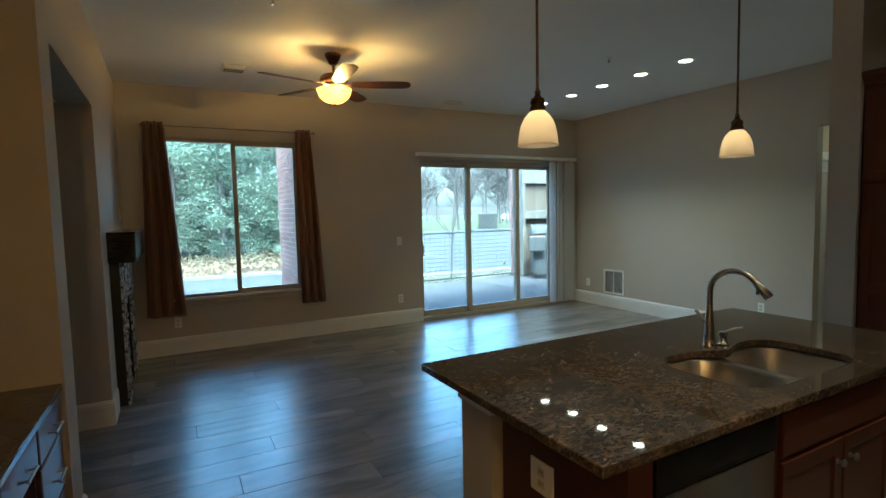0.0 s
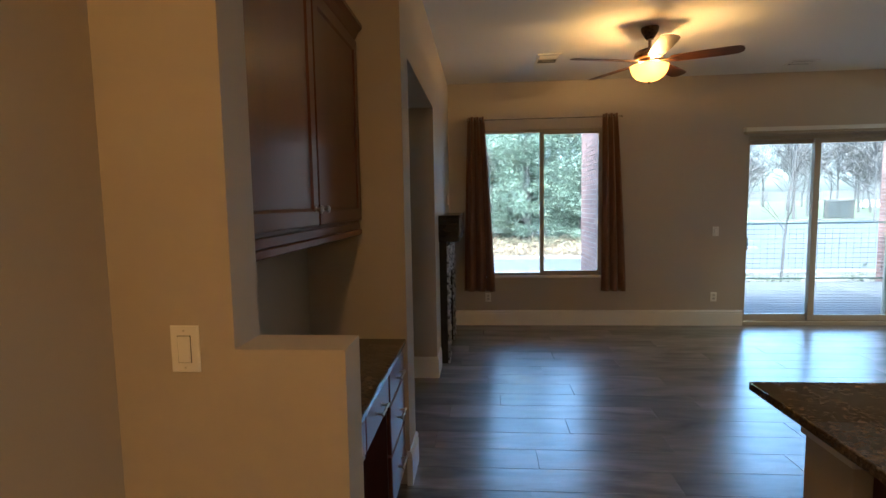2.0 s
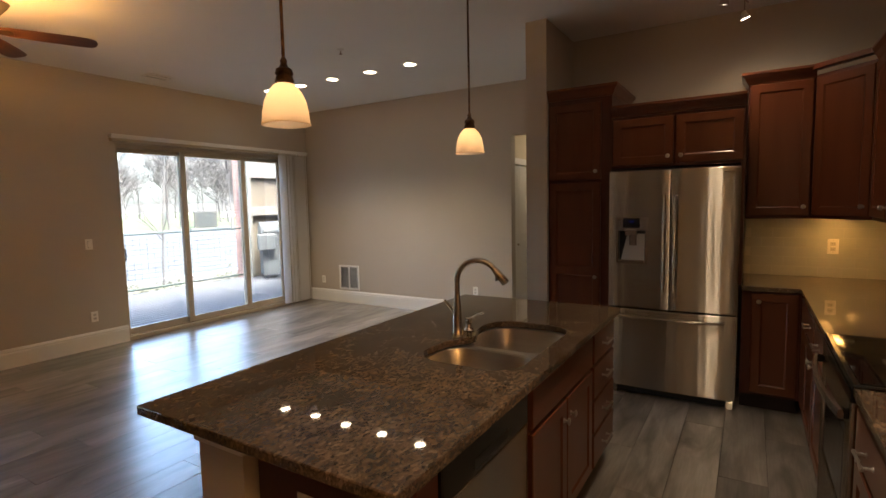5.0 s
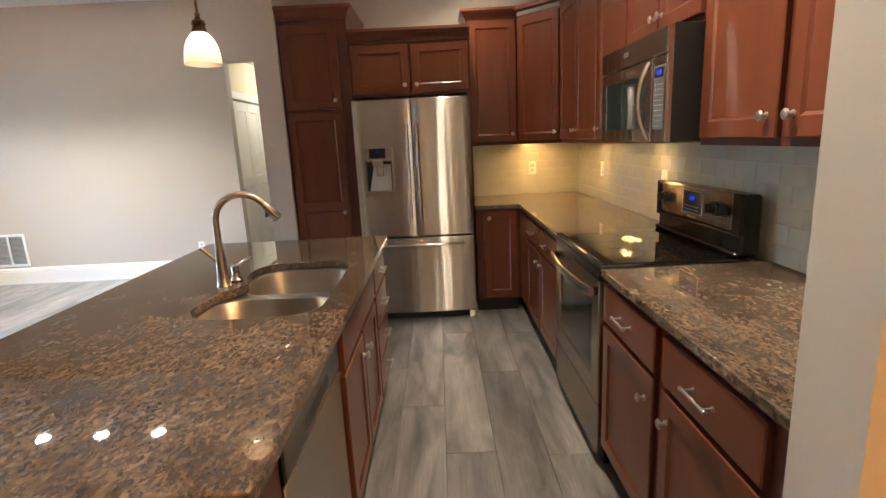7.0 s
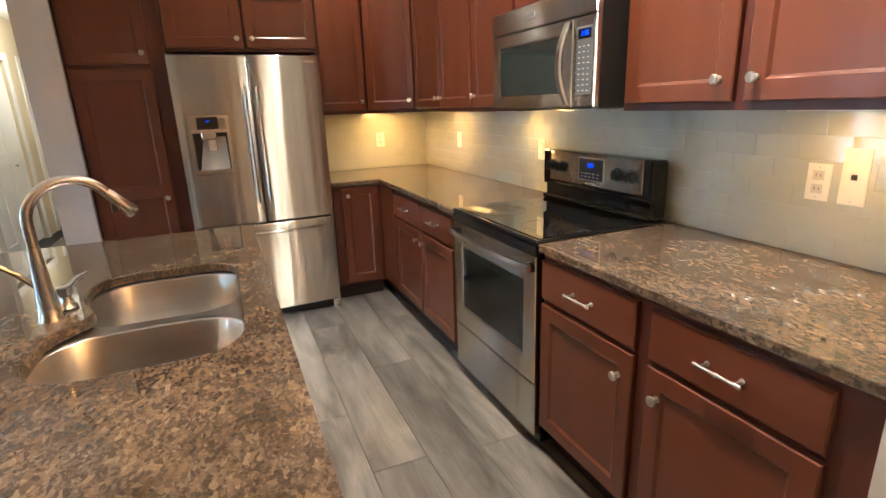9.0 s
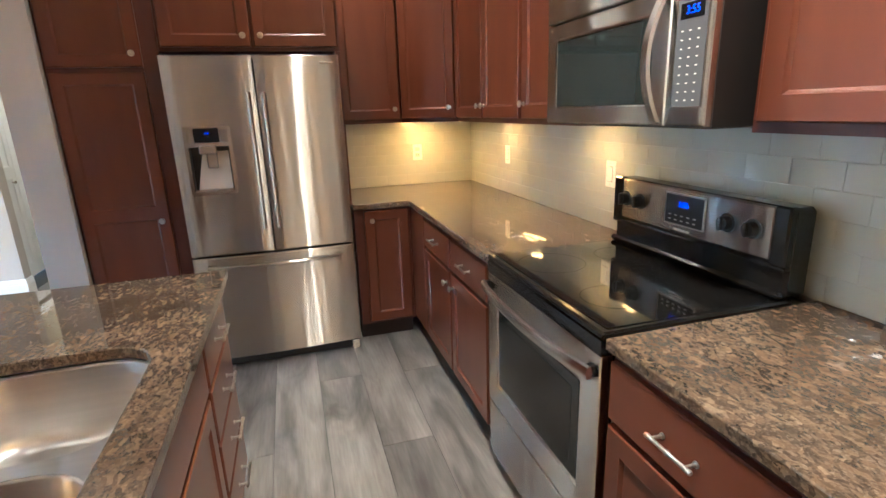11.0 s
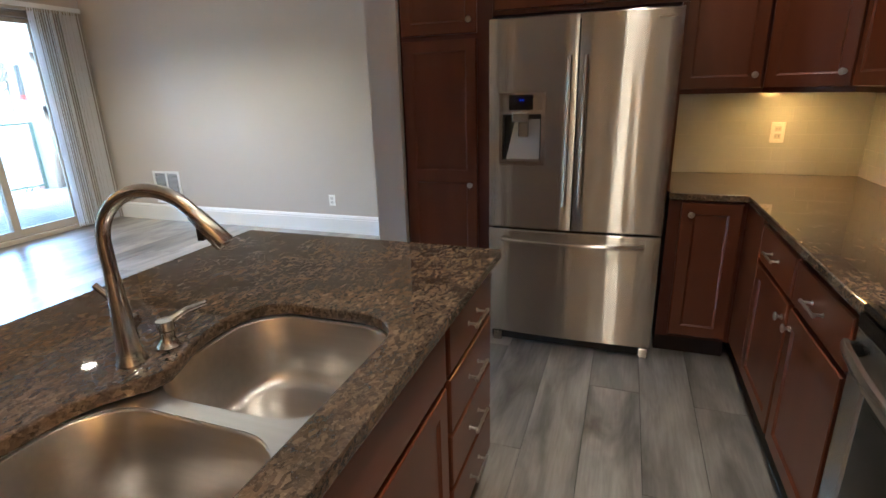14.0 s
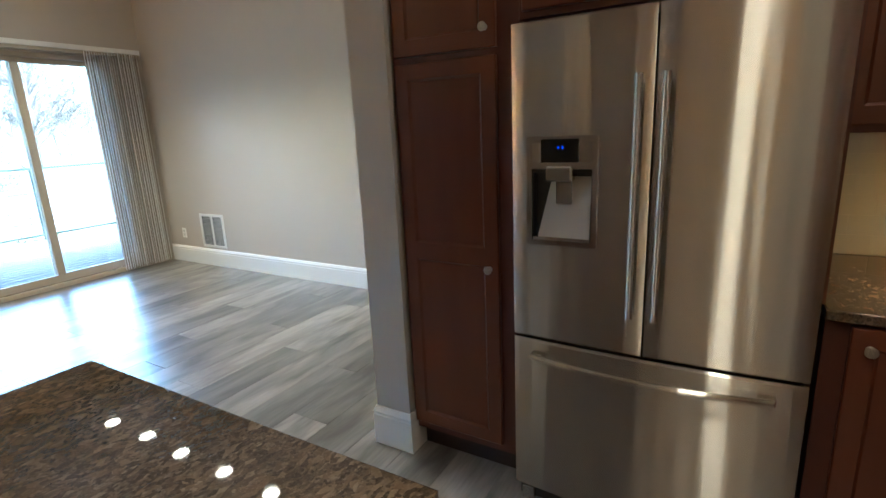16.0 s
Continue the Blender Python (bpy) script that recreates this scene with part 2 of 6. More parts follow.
def pane(name, tint=(0.84, 0.87, 0.87)):
    m = bpy.data.materials.new(name)
    m.use_nodes = True
    n, l = m.node_tree.nodes, m.node_tree.links
    n.remove(n["Principled BSDF"])
    tr, gl, fr, mx = n.new("ShaderNodeBsdfTransparent"), n.new("ShaderNodeBsdfGlossy"), n.new("ShaderNodeFresnel"), n.new("ShaderNodeMixShader")
    tr.inputs["Color"].default_value = (*tint, 1)
    gl.inputs["Roughness"].default_value = 0.02
    fr.inputs["IOR"].default_value = 1.45
    l.new(fr.outputs[0], mx.inputs[0])
    l.new(tr.outputs[0], mx.inputs[1])
    l.new(gl.outputs[0], mx.inputs[2])
    l.new(mx.outputs[0], n["Material Output"].inputs["Surface"])
    return m


def frosted(name, color, glow=0.85, through_color=None):
    m = bpy.data.materials.new(name)
    m.use_nodes = True
    n, l = m.node_tree.nodes, m.node_tree.links
    b = n["Principled BSDF"]
    b.inputs["Base Color"].default_value, b.inputs["Roughness"].default_value = (*color, 1), 0.35
    tr, mx = n.new("ShaderNodeBsdfTranslucent"), n.new("ShaderNodeMixShader")
    tr.inputs["Color"].default_value = (*(through_color or color), 1)
    mx.inputs[0].default_value = glow
    l.new(b.outputs[0], mx.inputs[1])
    l.new(tr.outputs[0], mx.inputs[2])
    l.new(mx.outputs[0], n["Material Output"].inputs["Surface"])
    return m


WALL = material("wall_paint", (0.475, 0.424, 0.362), 0.62, second=(0.49, 0.44, 0.376), scale=1.3, bump=0.12, bump_scale=260)
WALL2 = material("hall_paint", (0.60, 0.52, 0.36), 0.62, second=(0.62, 0.54, 0.38), scale=1.3, bump=0.1, bump_scale=260)
CEILING = material("ceiling_paint", (0.80, 0.80, 0.78), 0.75, second=(0.82, 0.82, 0.80), scale=1.1, bump=0.18, bump_scale=180)
WHITE = material("white_trim_paint", (0.74, 0.73, 0.70), 0.35, second=(0.77, 0.76, 0.73), scale=3, bump=0.04, bump_scale=60)
PLATE = material("white_plastic", (0.86, 0.84, 0.79), 0.3)
PLATE2 = material("recessed_plastic", (0.62, 0.60, 0.55), 0.35)
SLOT = material("dark_slot", (0.02, 0.02, 0.02), 0.5)
CHERRY = material("cherry_wood", (0.098, 0.0265, 0.0110), 0.30, second=(0.130, 0.0375, 0.0155), scale=1.0, detail=6, stretch=(9, 9, 1.3), mix=(0.3, 0.72), vary=0.08, coat=0.15, spec=0.4)
CHERRY_H = material("cherry_wood_level", (0.098, 0.0265, 0.0110), 0.30, second=(0.130, 0.0375, 0.0155), scale=1.0, detail=6, stretch=(1.3, 9, 9), mix=(0.3, 0.72), vary=0.08, coat=0.15, spec=0.4)
CARCASS = material("cherry_carcass", (0.060, 0.014, 0.008), 0.38, second=(0.085, 0.020, 0.010), scale=1.0, stretch=(10, 10, 1.5))
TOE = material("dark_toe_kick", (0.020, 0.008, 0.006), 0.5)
GRANITE = granite()
PLANK = plank_wood()
SUBFLOOR = material("dark_joint", (0.03, 0.028, 0.026), 0.8)
STEEL = steel("brushed_steel")
STEEL_H = steel("brushed_steel_level")
DISPGREY = material("grey_moulding", (0.42, 0.39, 0.35), 0.3)
SINK = steel("sink_steel", (0.60, 0.575, 0.54), 0.30, (60, 2, 60), 0.0)
NICKEL = material("satin_nickel", (0.55, 0.51, 0.46), 0.24, 1.0)
PEWTER = material("pewter_knob", (0.62, 0.58, 0.52), 0.33, 1.0, second=(0.40, 0.37, 0.33), scale=300)
BLACK = material("black_enamel", (0.008, 0.008, 0.008), 0.16)
BLACK_M = material("black_plastic", (0.012, 0.012, 0.012), 0.4)
GLASS_TOP = material("black_glass", (0.006, 0.006, 0.006), 0.04, coat=0.6)
OVEN_GLASS = material("oven_glass", (0.02, 0.025, 0.024), 0.05)
KEYGREY = material("smoked_keypad", (0.10, 0.10, 0.105), 0.12, coat=0.5)
BLUE = material("blue_digits", (0.0, 0.02, 0.1), 0.4, emit=(0.01, 0.06, 1.0), power=0.022)
TILE = material("glass_tile", (0.50, 0.52, 0.48), 0.05, second=(0.52, 0.54, 0.495), scale=3, vary=0.015, coat=0.6)
GROUT = material("tile_grout", (0.55, 0.56, 0.51), 0.7)
RING = material("burner_mark", (0.014, 0.014, 0.014), 0.08)
BRONZE = material("oiled_bronze", (0.075, 0.042, 0.026), 0.34, 1.0, second=(0.20, 0.12, 0.07), scale=40)
BLADE = material("walnut_blade", (0.10, 0.034, 0.014), 0.4, second=(0.055, 0.018, 0.008), scale=1, stretch=(3, 40, 3))
SHADE = frosted("frosted_shade", (0.88, 0.76, 0.60), 0.7, (0.85, 0.66, 0.44))
BOWL = frosted("amber_bowl", (0.55, 0.40, 0.18), 0.7, (0.16, 0.105, 0.045))
LIT = material("lit_lens", (0.9, 0.85, 0.75), 0.4, emit=(1.0, 0.80, 0.55), power=1.3)
BULB = material("lit_bulb", (0.9, 0.85, 0.75), 0.4, emit=(1.0, 0.66, 0.36), power=0.45)
UNDER = material("lit_strip", (0.9, 0.85, 0.75), 0.4, emit=(1.0, 0.75, 0.45), power=8.0)
CURTAIN = material("brown_curtain", (0.175, 0.080, 0.044), 0.42, second=(0.20, 0.095, 0.053), scale=1, stretch=(200, 200, 10), bump=0.15, bump_scale=300)
CURTAIN.node_tree.nodes["Principled BSDF"].inputs["Sheen Weight"].default_value = 0.12
VANE = frosted("white_vane", (0.90, 0.895, 0.89), 0.72)
ALMOND = material("almond_frame", (0.40, 0.35, 0.27), 0.4, second=(0.42, 0.37, 0.29), scale=4)
GLASS = pane("window_glass")
BLACKWOOD = material("black_mantel", (0.012, 0.010, 0.010), 0.22, second=(0.02, 0.018, 0.017), scale=5, stretch=(2, 1, 8))
STONE = material("mosaic_stone", (0.26, 0.25, 0.24), 0.45, vary=0.95, second=(0.46, 0.45, 0.43), scale=30, island=True)
BRICK = material("red_brick", (0.20, 0.105, 0.085), 0.85, second=(0.27, 0.16, 0.13), scale=14, vary=0.25, island=True)
MORTAR = material("mortar", (0.42, 0.39, 0.36), 0.9)
# stucco, deck and ledge: colours darkened to stand in for a missing soffit's shade
STUCCO = material("shade_dark_stucco", (0.095, 0.078, 0.057), 0.85, second=(0.105, 0.087, 0.064), scale=6, bump=0.3, bump_scale=120)
DECK = material("shade_dark_deck", (0.070, 0.072, 0.077), 0.85, second=(0.050, 0.052, 0.056), scale=1, stretch=(1.2, 25, 25), vary=0.12)
RAILM = material("dark_green_rail", (0.02, 0.035, 0.03), 0.4)
WIRE = material("wire_mesh", (0.02, 0.023, 0.023), 0.6)
LEDGE = material("shade_dark_ledge", (0.13, 0.124, 0.108), 0.6, second=(0.145, 0.138, 0.12), scale=4)
GRILLM = material("grill_grey", (0.045, 0.050, 0.053), 0.5, second=(0.08, 0.086, 0.09), scale=6)
GRILLW = material("grill_pale", (0.080, 0.086, 0.087), 0.4)
ASPHALT = material("asphalt", (0.034, 0.036, 0.040), 0.9, second=(0.046, 0.048, 0.052), scale=0.6)
LINE = material("road_paint", (0.25, 0.25, 0.245), 0.8)
GRASS = material("winter_grass", (0.040, 0.060, 0.016), 0.95, second=(0.072, 0.070, 0.028), scale=0.35, detail=8)
MULCH = material("leaf_litter", (0.055, 0.042, 0.028), 0.95, second=(0.11, 0.088, 0.058), scale=4, detail=8)
BARK = material("grey_bark", (0.060, 0.054, 0.050), 0.9, second=(0.095, 0.088, 0.082), scale=8)
NEEDLE = material("pine_needles", (0.085, 0.120, 0.082), 0.7, second=(0.135, 0.175, 0.125), scale=1.2, vary=0.30, island=True)
FARWOOD = material("far_woods", (0.065, 0.062, 0.060), 0.9, second=(0.10, 0.098, 0.095), scale=0.15, detail=8)
SCRUB = material("dry_brush", (0.12, 0.085, 0.05), 0.9, vary=0.6, island=True)
SHRUB = material("shrub_leaves", (0.060, 0.062, 0.034), 0.7, vary=0.4, island=True)
CAR = material("white_car_paint", (0.5, 0.52, 0.54), 0.2)
CARD = material("dark_car_glass", (0.02, 0.02, 0.025), 0.1)
TYRE = material("tyre_rubber", (0.02, 0.02, 0.02), 0.8)
KERB = material("kerb_concrete", (0.15, 0.147, 0.14), 0.9, second=(0.125, 0.122, 0.117), scale=5)
ENCL = material("enclosure_wall", (0.030, 0.031, 0.027), 0.9, second=(0.09, 0.08, 0.072), scale=3)
SIGNM = material("dark_sign", (0.03, 0.035, 0.035), 0.5)
REDM = material("red_paint", (0.12, 0.015, 0.012), 0.5)


# ---- mesh helpers ----
def box(bm, x0, y0, z0, x1, y1, z1, m=None, bevel=0.0):
    sx, sy, sz = abs(x1 - x0), abs(y1 - y0), abs(z1 - z0)
    mat = Matrix.Translation(((x0 + x1) / 2, (y0 + y1) / 2, (z0 + z1) / 2)) @ Matrix.Diagonal((sx, sy, sz, 1))
    made = bmesh.ops.create_cube(bm, size=1, matrix=(m @ mat) if m else mat)["verts"]
    if bevel:
        edges = list({e for v in made for e in v.link_edges})
        bmesh.ops.bevel(bm, geom=edges, offset=bevel, segments=1, affect="EDGES", profile=0.6)
    return bm


def lathe(bm, prof, seg=24, m=None, cap=True):
    m = m or Matrix.Identity(4)
    rings = []
    for r, z in prof:
        if r < 1e-5:
            rings.append([bm.verts.new(m @ Vector((0, 0, z)))])
        else:
            rings.append([bm.verts.new(m @ Vector((r * math.cos(2 * math.pi * k / seg), r * math.sin(2 * math.pi * k / seg), z))) for k in range(seg)])
    for a, b in zip(rings, rings[1:]):
        for k in range(seg):
            j = (k + 1) % seg
            if len(a) == 1 and len(b) > 1:
                bm.faces.new((a[0], b[k], b[j]))
            elif len(b) == 1 and len(a) > 1:
                bm.faces.new((a[k], a[j], b[0]))
            elif len(a) > 1:
                bm.faces.new((a[k], a[j], b[j], b[k]))
    if cap:
        for ring in (rings[0], rings[-1]):
            if len(ring) > 1:
                bm.faces.new(ring)
    return bm


def tube(bm, pts, radii, seg=10, cap=True):
    pts = [Vector(p) for p in pts]
    if not hasattr(radii, "__len__"):
        radii = [radii] * len(pts)
    rings, up = [], None
    for i, p in enumerate(pts):
        d = (pts[min(i + 1, len(pts) - 1)] - pts[max(i - 1, 0)]).normalized()
        if up is None:
            up = d.orthogonal().normalized()
        up = (up - d * up.dot(d)).normalized()
        side = d.cross(up)
        rings.append([bm.verts.new(p + radii[i] * (up * math.cos(2 * math.pi * k / seg) + side * math.sin(2 * math.pi * k / seg))) for k in range(seg)])
    for a, b in zip(rings, rings[1:]):
        for k in range(seg):
            j = (k + 1) % seg
            bm.faces.new((a[k], a[j], b[j], b[k]))
    if cap:
        bm.faces.new(rings[0])
        bm.faces.new(rings[-1])
    return bm


def part(name, bm, mat, parent=None, label="", m=None, smooth=False, kind="", recalc=True):
    if recalc:
        bmesh.ops.recalc_face_normals(bm, faces=bm.faces)
    me = bpy.data.meshes.new(name)
    bm.to_mesh(me)
    bm.free()
    me.materials.append(mat)
    if smooth:
        me.shade_smooth()
        me.set_sharp_from_angle(angle=radians(35))
    ob = new(name, me)
    if parent:
        ob.parent = parent
    if m:
        ob.matrix_local = m
    return tagged(ob, label, kind=kind)


def thing(name, label, category, m=None, group="", kind=""):
    ob = new(name)
    ob.empty_display_size = 0.1
    if m:
        ob.matrix_world = m
    return tagged(ob, label, category, group, kind)


def slab(name, mat, *b, parent=None, label="", m=None, bevel=0.0, kind="", smooth=False):
    return part(name, box(bmesh.new(), *b, bevel=bevel), mat, parent, label, m, kind=kind, smooth=smooth or bevel > 0)


def structure(name, mat, boxes):
    bm = bmesh.new()
    for b in boxes:
        box(bm, *b)
    return part(name, bm, mat, kind="structure")


def front(w, h, panels, stile=0.058, t=0.020, slope=0.010, depth=0.008, chamfer=0.004):
    """A cabinet front: x 0..w, z 0..h, back at y=0, face at y=-t. panels: heights (z0, z1) of recessed panels."""
    bm = bmesh.new()
    V = lambda x, y, z: bm.verts.new((x, y, z))
    def ring(x0, z0, x1, z1, y):
        return [V(x0, y, z0), V(x1, y, z0), V(x1, y, z1), V(x0, y, z1)]
    def join(a, b):
        for k in range(4):
            bm.faces.new((a[k], a[(k + 1) % 4], b[(k + 1) % 4], b[k]))
    c = chamfer
    back, side, edge = ring(0, 0, w, h, 0), ring(0, 0, w, h, -t + c), ring(c, c, w - c, h - c, -t)
    bm.faces.new(back)
    join(back, side)
    join(side, edge)
    if not panels:
        r2 = ring(0.016, 0.016, w - 0.016, h - 0.016, -t - 0.0005)
        join(edge, r2)
        bm.faces.new(r2)
        return bm
    cuts = [c] + [(a[1] + b[0]) / 2 for a, b in zip(panels, panels[1:])] + [h - c]
    for (z0, z1), lo, hi in zip(panels, cuts, cuts[1:]):
        a = ring(c, lo, w - c, hi, -t)
        b = ring(stile, z0, w - stile, z1, -t)
        b2 = ring(stile + 0.003, z0 + 0.003, w - stile - 0.003, z1 - 0.003, -t + 0.003)
        d = ring(stile + slope, z0 + slope, w - stile - slope, z1 - slope, -t + depth)
        join(a, b)
        join(b, b2)
        join(b2, d)
        bm.faces.new(d)
    bmesh.ops.remove_doubles(bm, verts=bm.verts, dist=1e-5)
    return bm


def knob_mesh():
    bm = bmesh.new()
    prof = [(0.011, 0), (0.011, 0.003), (0.006, 0.005), (0.0055, 0.014), (0.010, 0.017), (0.0155, 0.020), (0.0165, 0.023), (0.014, 0.0265), (0.0115, 0.0265), (0.010, 0.0285), (0.0, 0.030)]
    return lathe(bm, prof, 16, pose(0, 0, 0, 90, 0, 0))


def pull_mesh(span=0.096):
    bm = bmesh.new()
    for x in (-span / 2, span / 2):
        lathe(bm, [(0.008, 0), (0.008, 0.003), (0.0045, 0.005), (0.0045, 0.028)], 10, pose(x, 0, 0, 90, 0, 0))
    e = span / 2 + 0.018
    tube(bm, [(-e, -0.030, 0), (-e + 0.004, -0.030, 0), (-span / 2, -0.030, 0), (-span / 4, -0.030, 0), (-0.008, -0.030, 0), (0, -0.030, 0), (0.008, -0.030, 0), (span / 4, -0.030, 0), (span / 2, -0.030, 0), (e - 0.004, -0.030, 0), (e, -0.030, 0)],
         [0.005, 0.0065, 0.0055, 0.0045, 0.0048, 0.0072, 0.0048, 0.0045, 0.0055, 0.0065, 0.005], 10)
    return bm


def shared(name, me, parent, m, label=""):
    ob = new(name, me)
    ob.parent = parent
    ob.matrix_local = m
    return tagged(ob, label)


def keep_mesh(bm, mat, name):
    bmesh.ops.recalc_face_normals(bm, faces=bm.faces)
    me = bpy.data.meshes.new(name)
    bm.to_mesh(me)
    bm.free()
    me.materials.append(mat)
    me.shade_smooth()
    me.set_sharp_from_angle(angle=radians(40))
    return me


KNOB, PULL = keep_mesh(knob_mesh(), PEWTER, "knob"), keep_mesh(pull_mesh(), PEWTER, "pull")


def door(parent, x, z, w, h, y=0.0, panels=None, knob=None, name="door"):
    d = part(name, front(w, h, panels or [(0.058, h - 0.058)]), CHERRY, parent, m=pose(x, y, z))
    if knob:
        shared("knob", KNOB, d, pose(knob[0], -0.020, knob[1]), "round pewter knob")
    return d


def drawer(parent, x, z, w, h, y=0.0, pull=True):
    d = part("drawer", front(w, h, []), CHERRY_H, parent, m=pose(x, y, z))
    if pull:
        shared("pull", PULL, d, pose(w / 2, -0.020, h / 2), "pewter bar pull")
    return d


def crown(x0, x1, y, z, d, left=True, right=True, h=0.09, out=0.05, parent=None):
    """A crown moulding along x at a front y, back to depth d, with returns."""
    bm = bmesh.new()
    prof = [(0.0, 0.0), (0.006, 0.0), (0.008, 0.012), (0.016, 0.022), (0.030, 0.050), (0.044, 0.066), (out, 0.070), (out, h), (0.0, h)]
    path = []
    if left:
        path.append((x0, d, -1, 0))
    path.append((x0, y, -1 if left else 0, -1))
    path.append((x1, y, 1 if right else 0, -1))
    if right:
        path.append((x1, d, 1, 0))
    rows = [[bm.verts.new((px + nx * o, py + ny * o, z + u)) for o, u in prof] for px, py, nx, ny in path]
    for a, b in zip(rows, rows[1:]):
        for k in range(len(prof)):
            j = (k + 1) % len(prof)
            bm.faces.new((a[k], a[j], b[j], b[k]))
    bm.faces.new(rows[0])
    bm.faces.new(rows[-1])
    return part("crown", bm, CHERRY_H, parent)


def base_run(name, path, h=0.195):
    """A baseboard with a moulded cap along a plan path; the room lies to the left of the way."""
    prof = [(0, 0), (0.016, 0), (0.016, h - 0.045), (0.013, h - 0.040), (0.013, h - 0.030), (0.016, h - 0.026), (0.010, h - 0.012), (0.006, h - 0.002), (0.0, h)]
    bm = bmesh.new()
    P = [Vector(p) for p in path]
    rows = []
    for i, p in enumerate(P):
        ns = []
        if i:
            d = (P[i] - P[i - 1]).normalized()
            ns.append(Vector((-d.y, d.x)))
        if i < len(P) - 1:
            d = (P[i + 1] - P[i]).normalized()
            ns.append(Vector((-d.y, d.x)))
        n = sum(ns, Vector((0, 0)))
        n = n / max(n.dot(ns[0]), 0.3)
        rows.append([bm.verts.new((p.x + n.x * o, p.y + n.y * o, u)) for o, u in prof])
    for a, b in zip(rows, rows[1:]):
        for k in range(len(prof) - 1):
            bm.faces.new((a[k], a[k + 1], b[k + 1], b[k]))
    bm.faces.new(rows[0])
    bm.faces.new(rows[-1])
    return part(name, bm, WHITE, kind="structure")


# ---- structure ----
N, E, W, KS, KE = 6.955, 6.94, 0.345, -0.33, 5.82
T = 0.16
structure("wall_north", WALL, [
    (W - 0.2, N, 0, 0.77, N + T, CEIL), (0.77, N, 0, 2.27, N + T, 0.645), (0.77, N, 2.485, 2.27, N + T, CEIL),
    (2.27, N, 0, 3.99, N + T, CEIL), (3.99, N, 2.33, 6.50, N + T, CEIL), (6.50, N, 0, E + T, N + T, CEIL)])
structure("wall_east", WALL, [(E, 3.30, 0, E + 0.12, N, CEIL), (E, 2.342, 2.405, E + 0.12, 3.30, CEIL)])
structure("wall_partition", WALL, [(5.075, 2.158, 0, 11.0, 2.342, CEIL)])
structure("wall_west", WALL, [(W - 0.2, 4.95, 0, W, N, CEIL), (W - 0.2, 3.44, 2.417, W, 4.95, CEIL), (-1.30, 4.95, 0, W - 0.2, 5.10, 2.6), (-1.42, 3.28, 0, -1.30, 5.10, 2.6)])
structure("wall_column", WALL, [(-0.36, 3.19, 0, W, 3.44, CEIL), (-1.30, 3.29, 0, -0.36, 3.44, 2.6)])
structure("ceiling_recess", CEILING, [(-1.42, 3.28, 2.417, W - 0.2, 5.10, 2.6)])
structure("wall_nook", WALL, [(-0.36, 1.79, 0, -0.20, 3.19, CEIL)])
structure("wall_half", WALL, [(-0.36, 1.65, 0, 0.155, 1.79, CEIL), (0.155, 1.65, 0, 0.432, 1.79, 1.235)])
structure("wall_entry", WALL, [(-0.32, -1.9, 0, -0.16, 1.65, CEIL), (-0.32, -2.05, 0, 1.86, -1.9, CEIL)])
structure("wall_stub", WALL, [(1.70, -1.9, 0, 1.857, 0.362, CEIL)])
structure("wall_south", WALL, [(1.857, KS - 0.16, 0, KE + 0.16, KS - 0.008, CEIL)])
structure("wall_kitchen_east", WALL, [(KE + 0.008, KS - 0.008, 0, KE + 0.16, 2.158, CEIL)])
structure("wall_hall", WALL2, [(E + 0.12, 3.54, 0, 7.44, 3.66, 2.6), (7.44, 3.54, 2.09, 9.06, 3.66, 2.6), (9.06, 3.54, 0, 9.56, 3.66, 2.6),
                               (9.56, 3.54, 2.09, 10.3, 3.66, 2.6), (10.3, 3.54, 0, 11.0, 3.66, 2.6), (10.9, 2.342, 0, 11.0, 3.54, 2.6), (7.44, 4.3, 0, 10.3, 4.4, 2.6)])
structure("ceiling_hall", CEILING, [(E + 0.12, 2.342, 2.6, 11.0, 4.4, 2.7)])
structure("ceiling", CEILING, [(-1.45, -2.1, CEIL, E + 0.2, N + T, CEIL + 0.25)])
structure("floor", SUBFLOOR, [(-1.45, -2.1, -0.25, 11.05, N + T, -0.007)])

base_run("baseboard", [(3.985, N), (W, N)])
base_run("baseboard", [(W, N), (W, 6.56)])
base_run("baseboard", [(W, 5.28), (W, 4.95), (-1.30, 4.95)])
base_run("baseboard", [(-0.9, 3.44), (W, 3.44), (W, 3.19), (0.33, 3.19)])
base_run("baseboard", [(0.30, 1.79), (0.432, 1.79), (0.432, 1.65), (-0.16, 1.65), (-0.16, -1.9)])
base_run("baseboard", [(E + 0.12, 3.30), (E, 3.30), (E, N), (6.93, N)])
base_run("baseboard", [(5.6, 2.158), (5.075, 2.158), (5.075, 2.342), (10.9, 2.342)])
base_run("baseboard", [(7.36, 3.54), (E + 0.12, 3.54)])

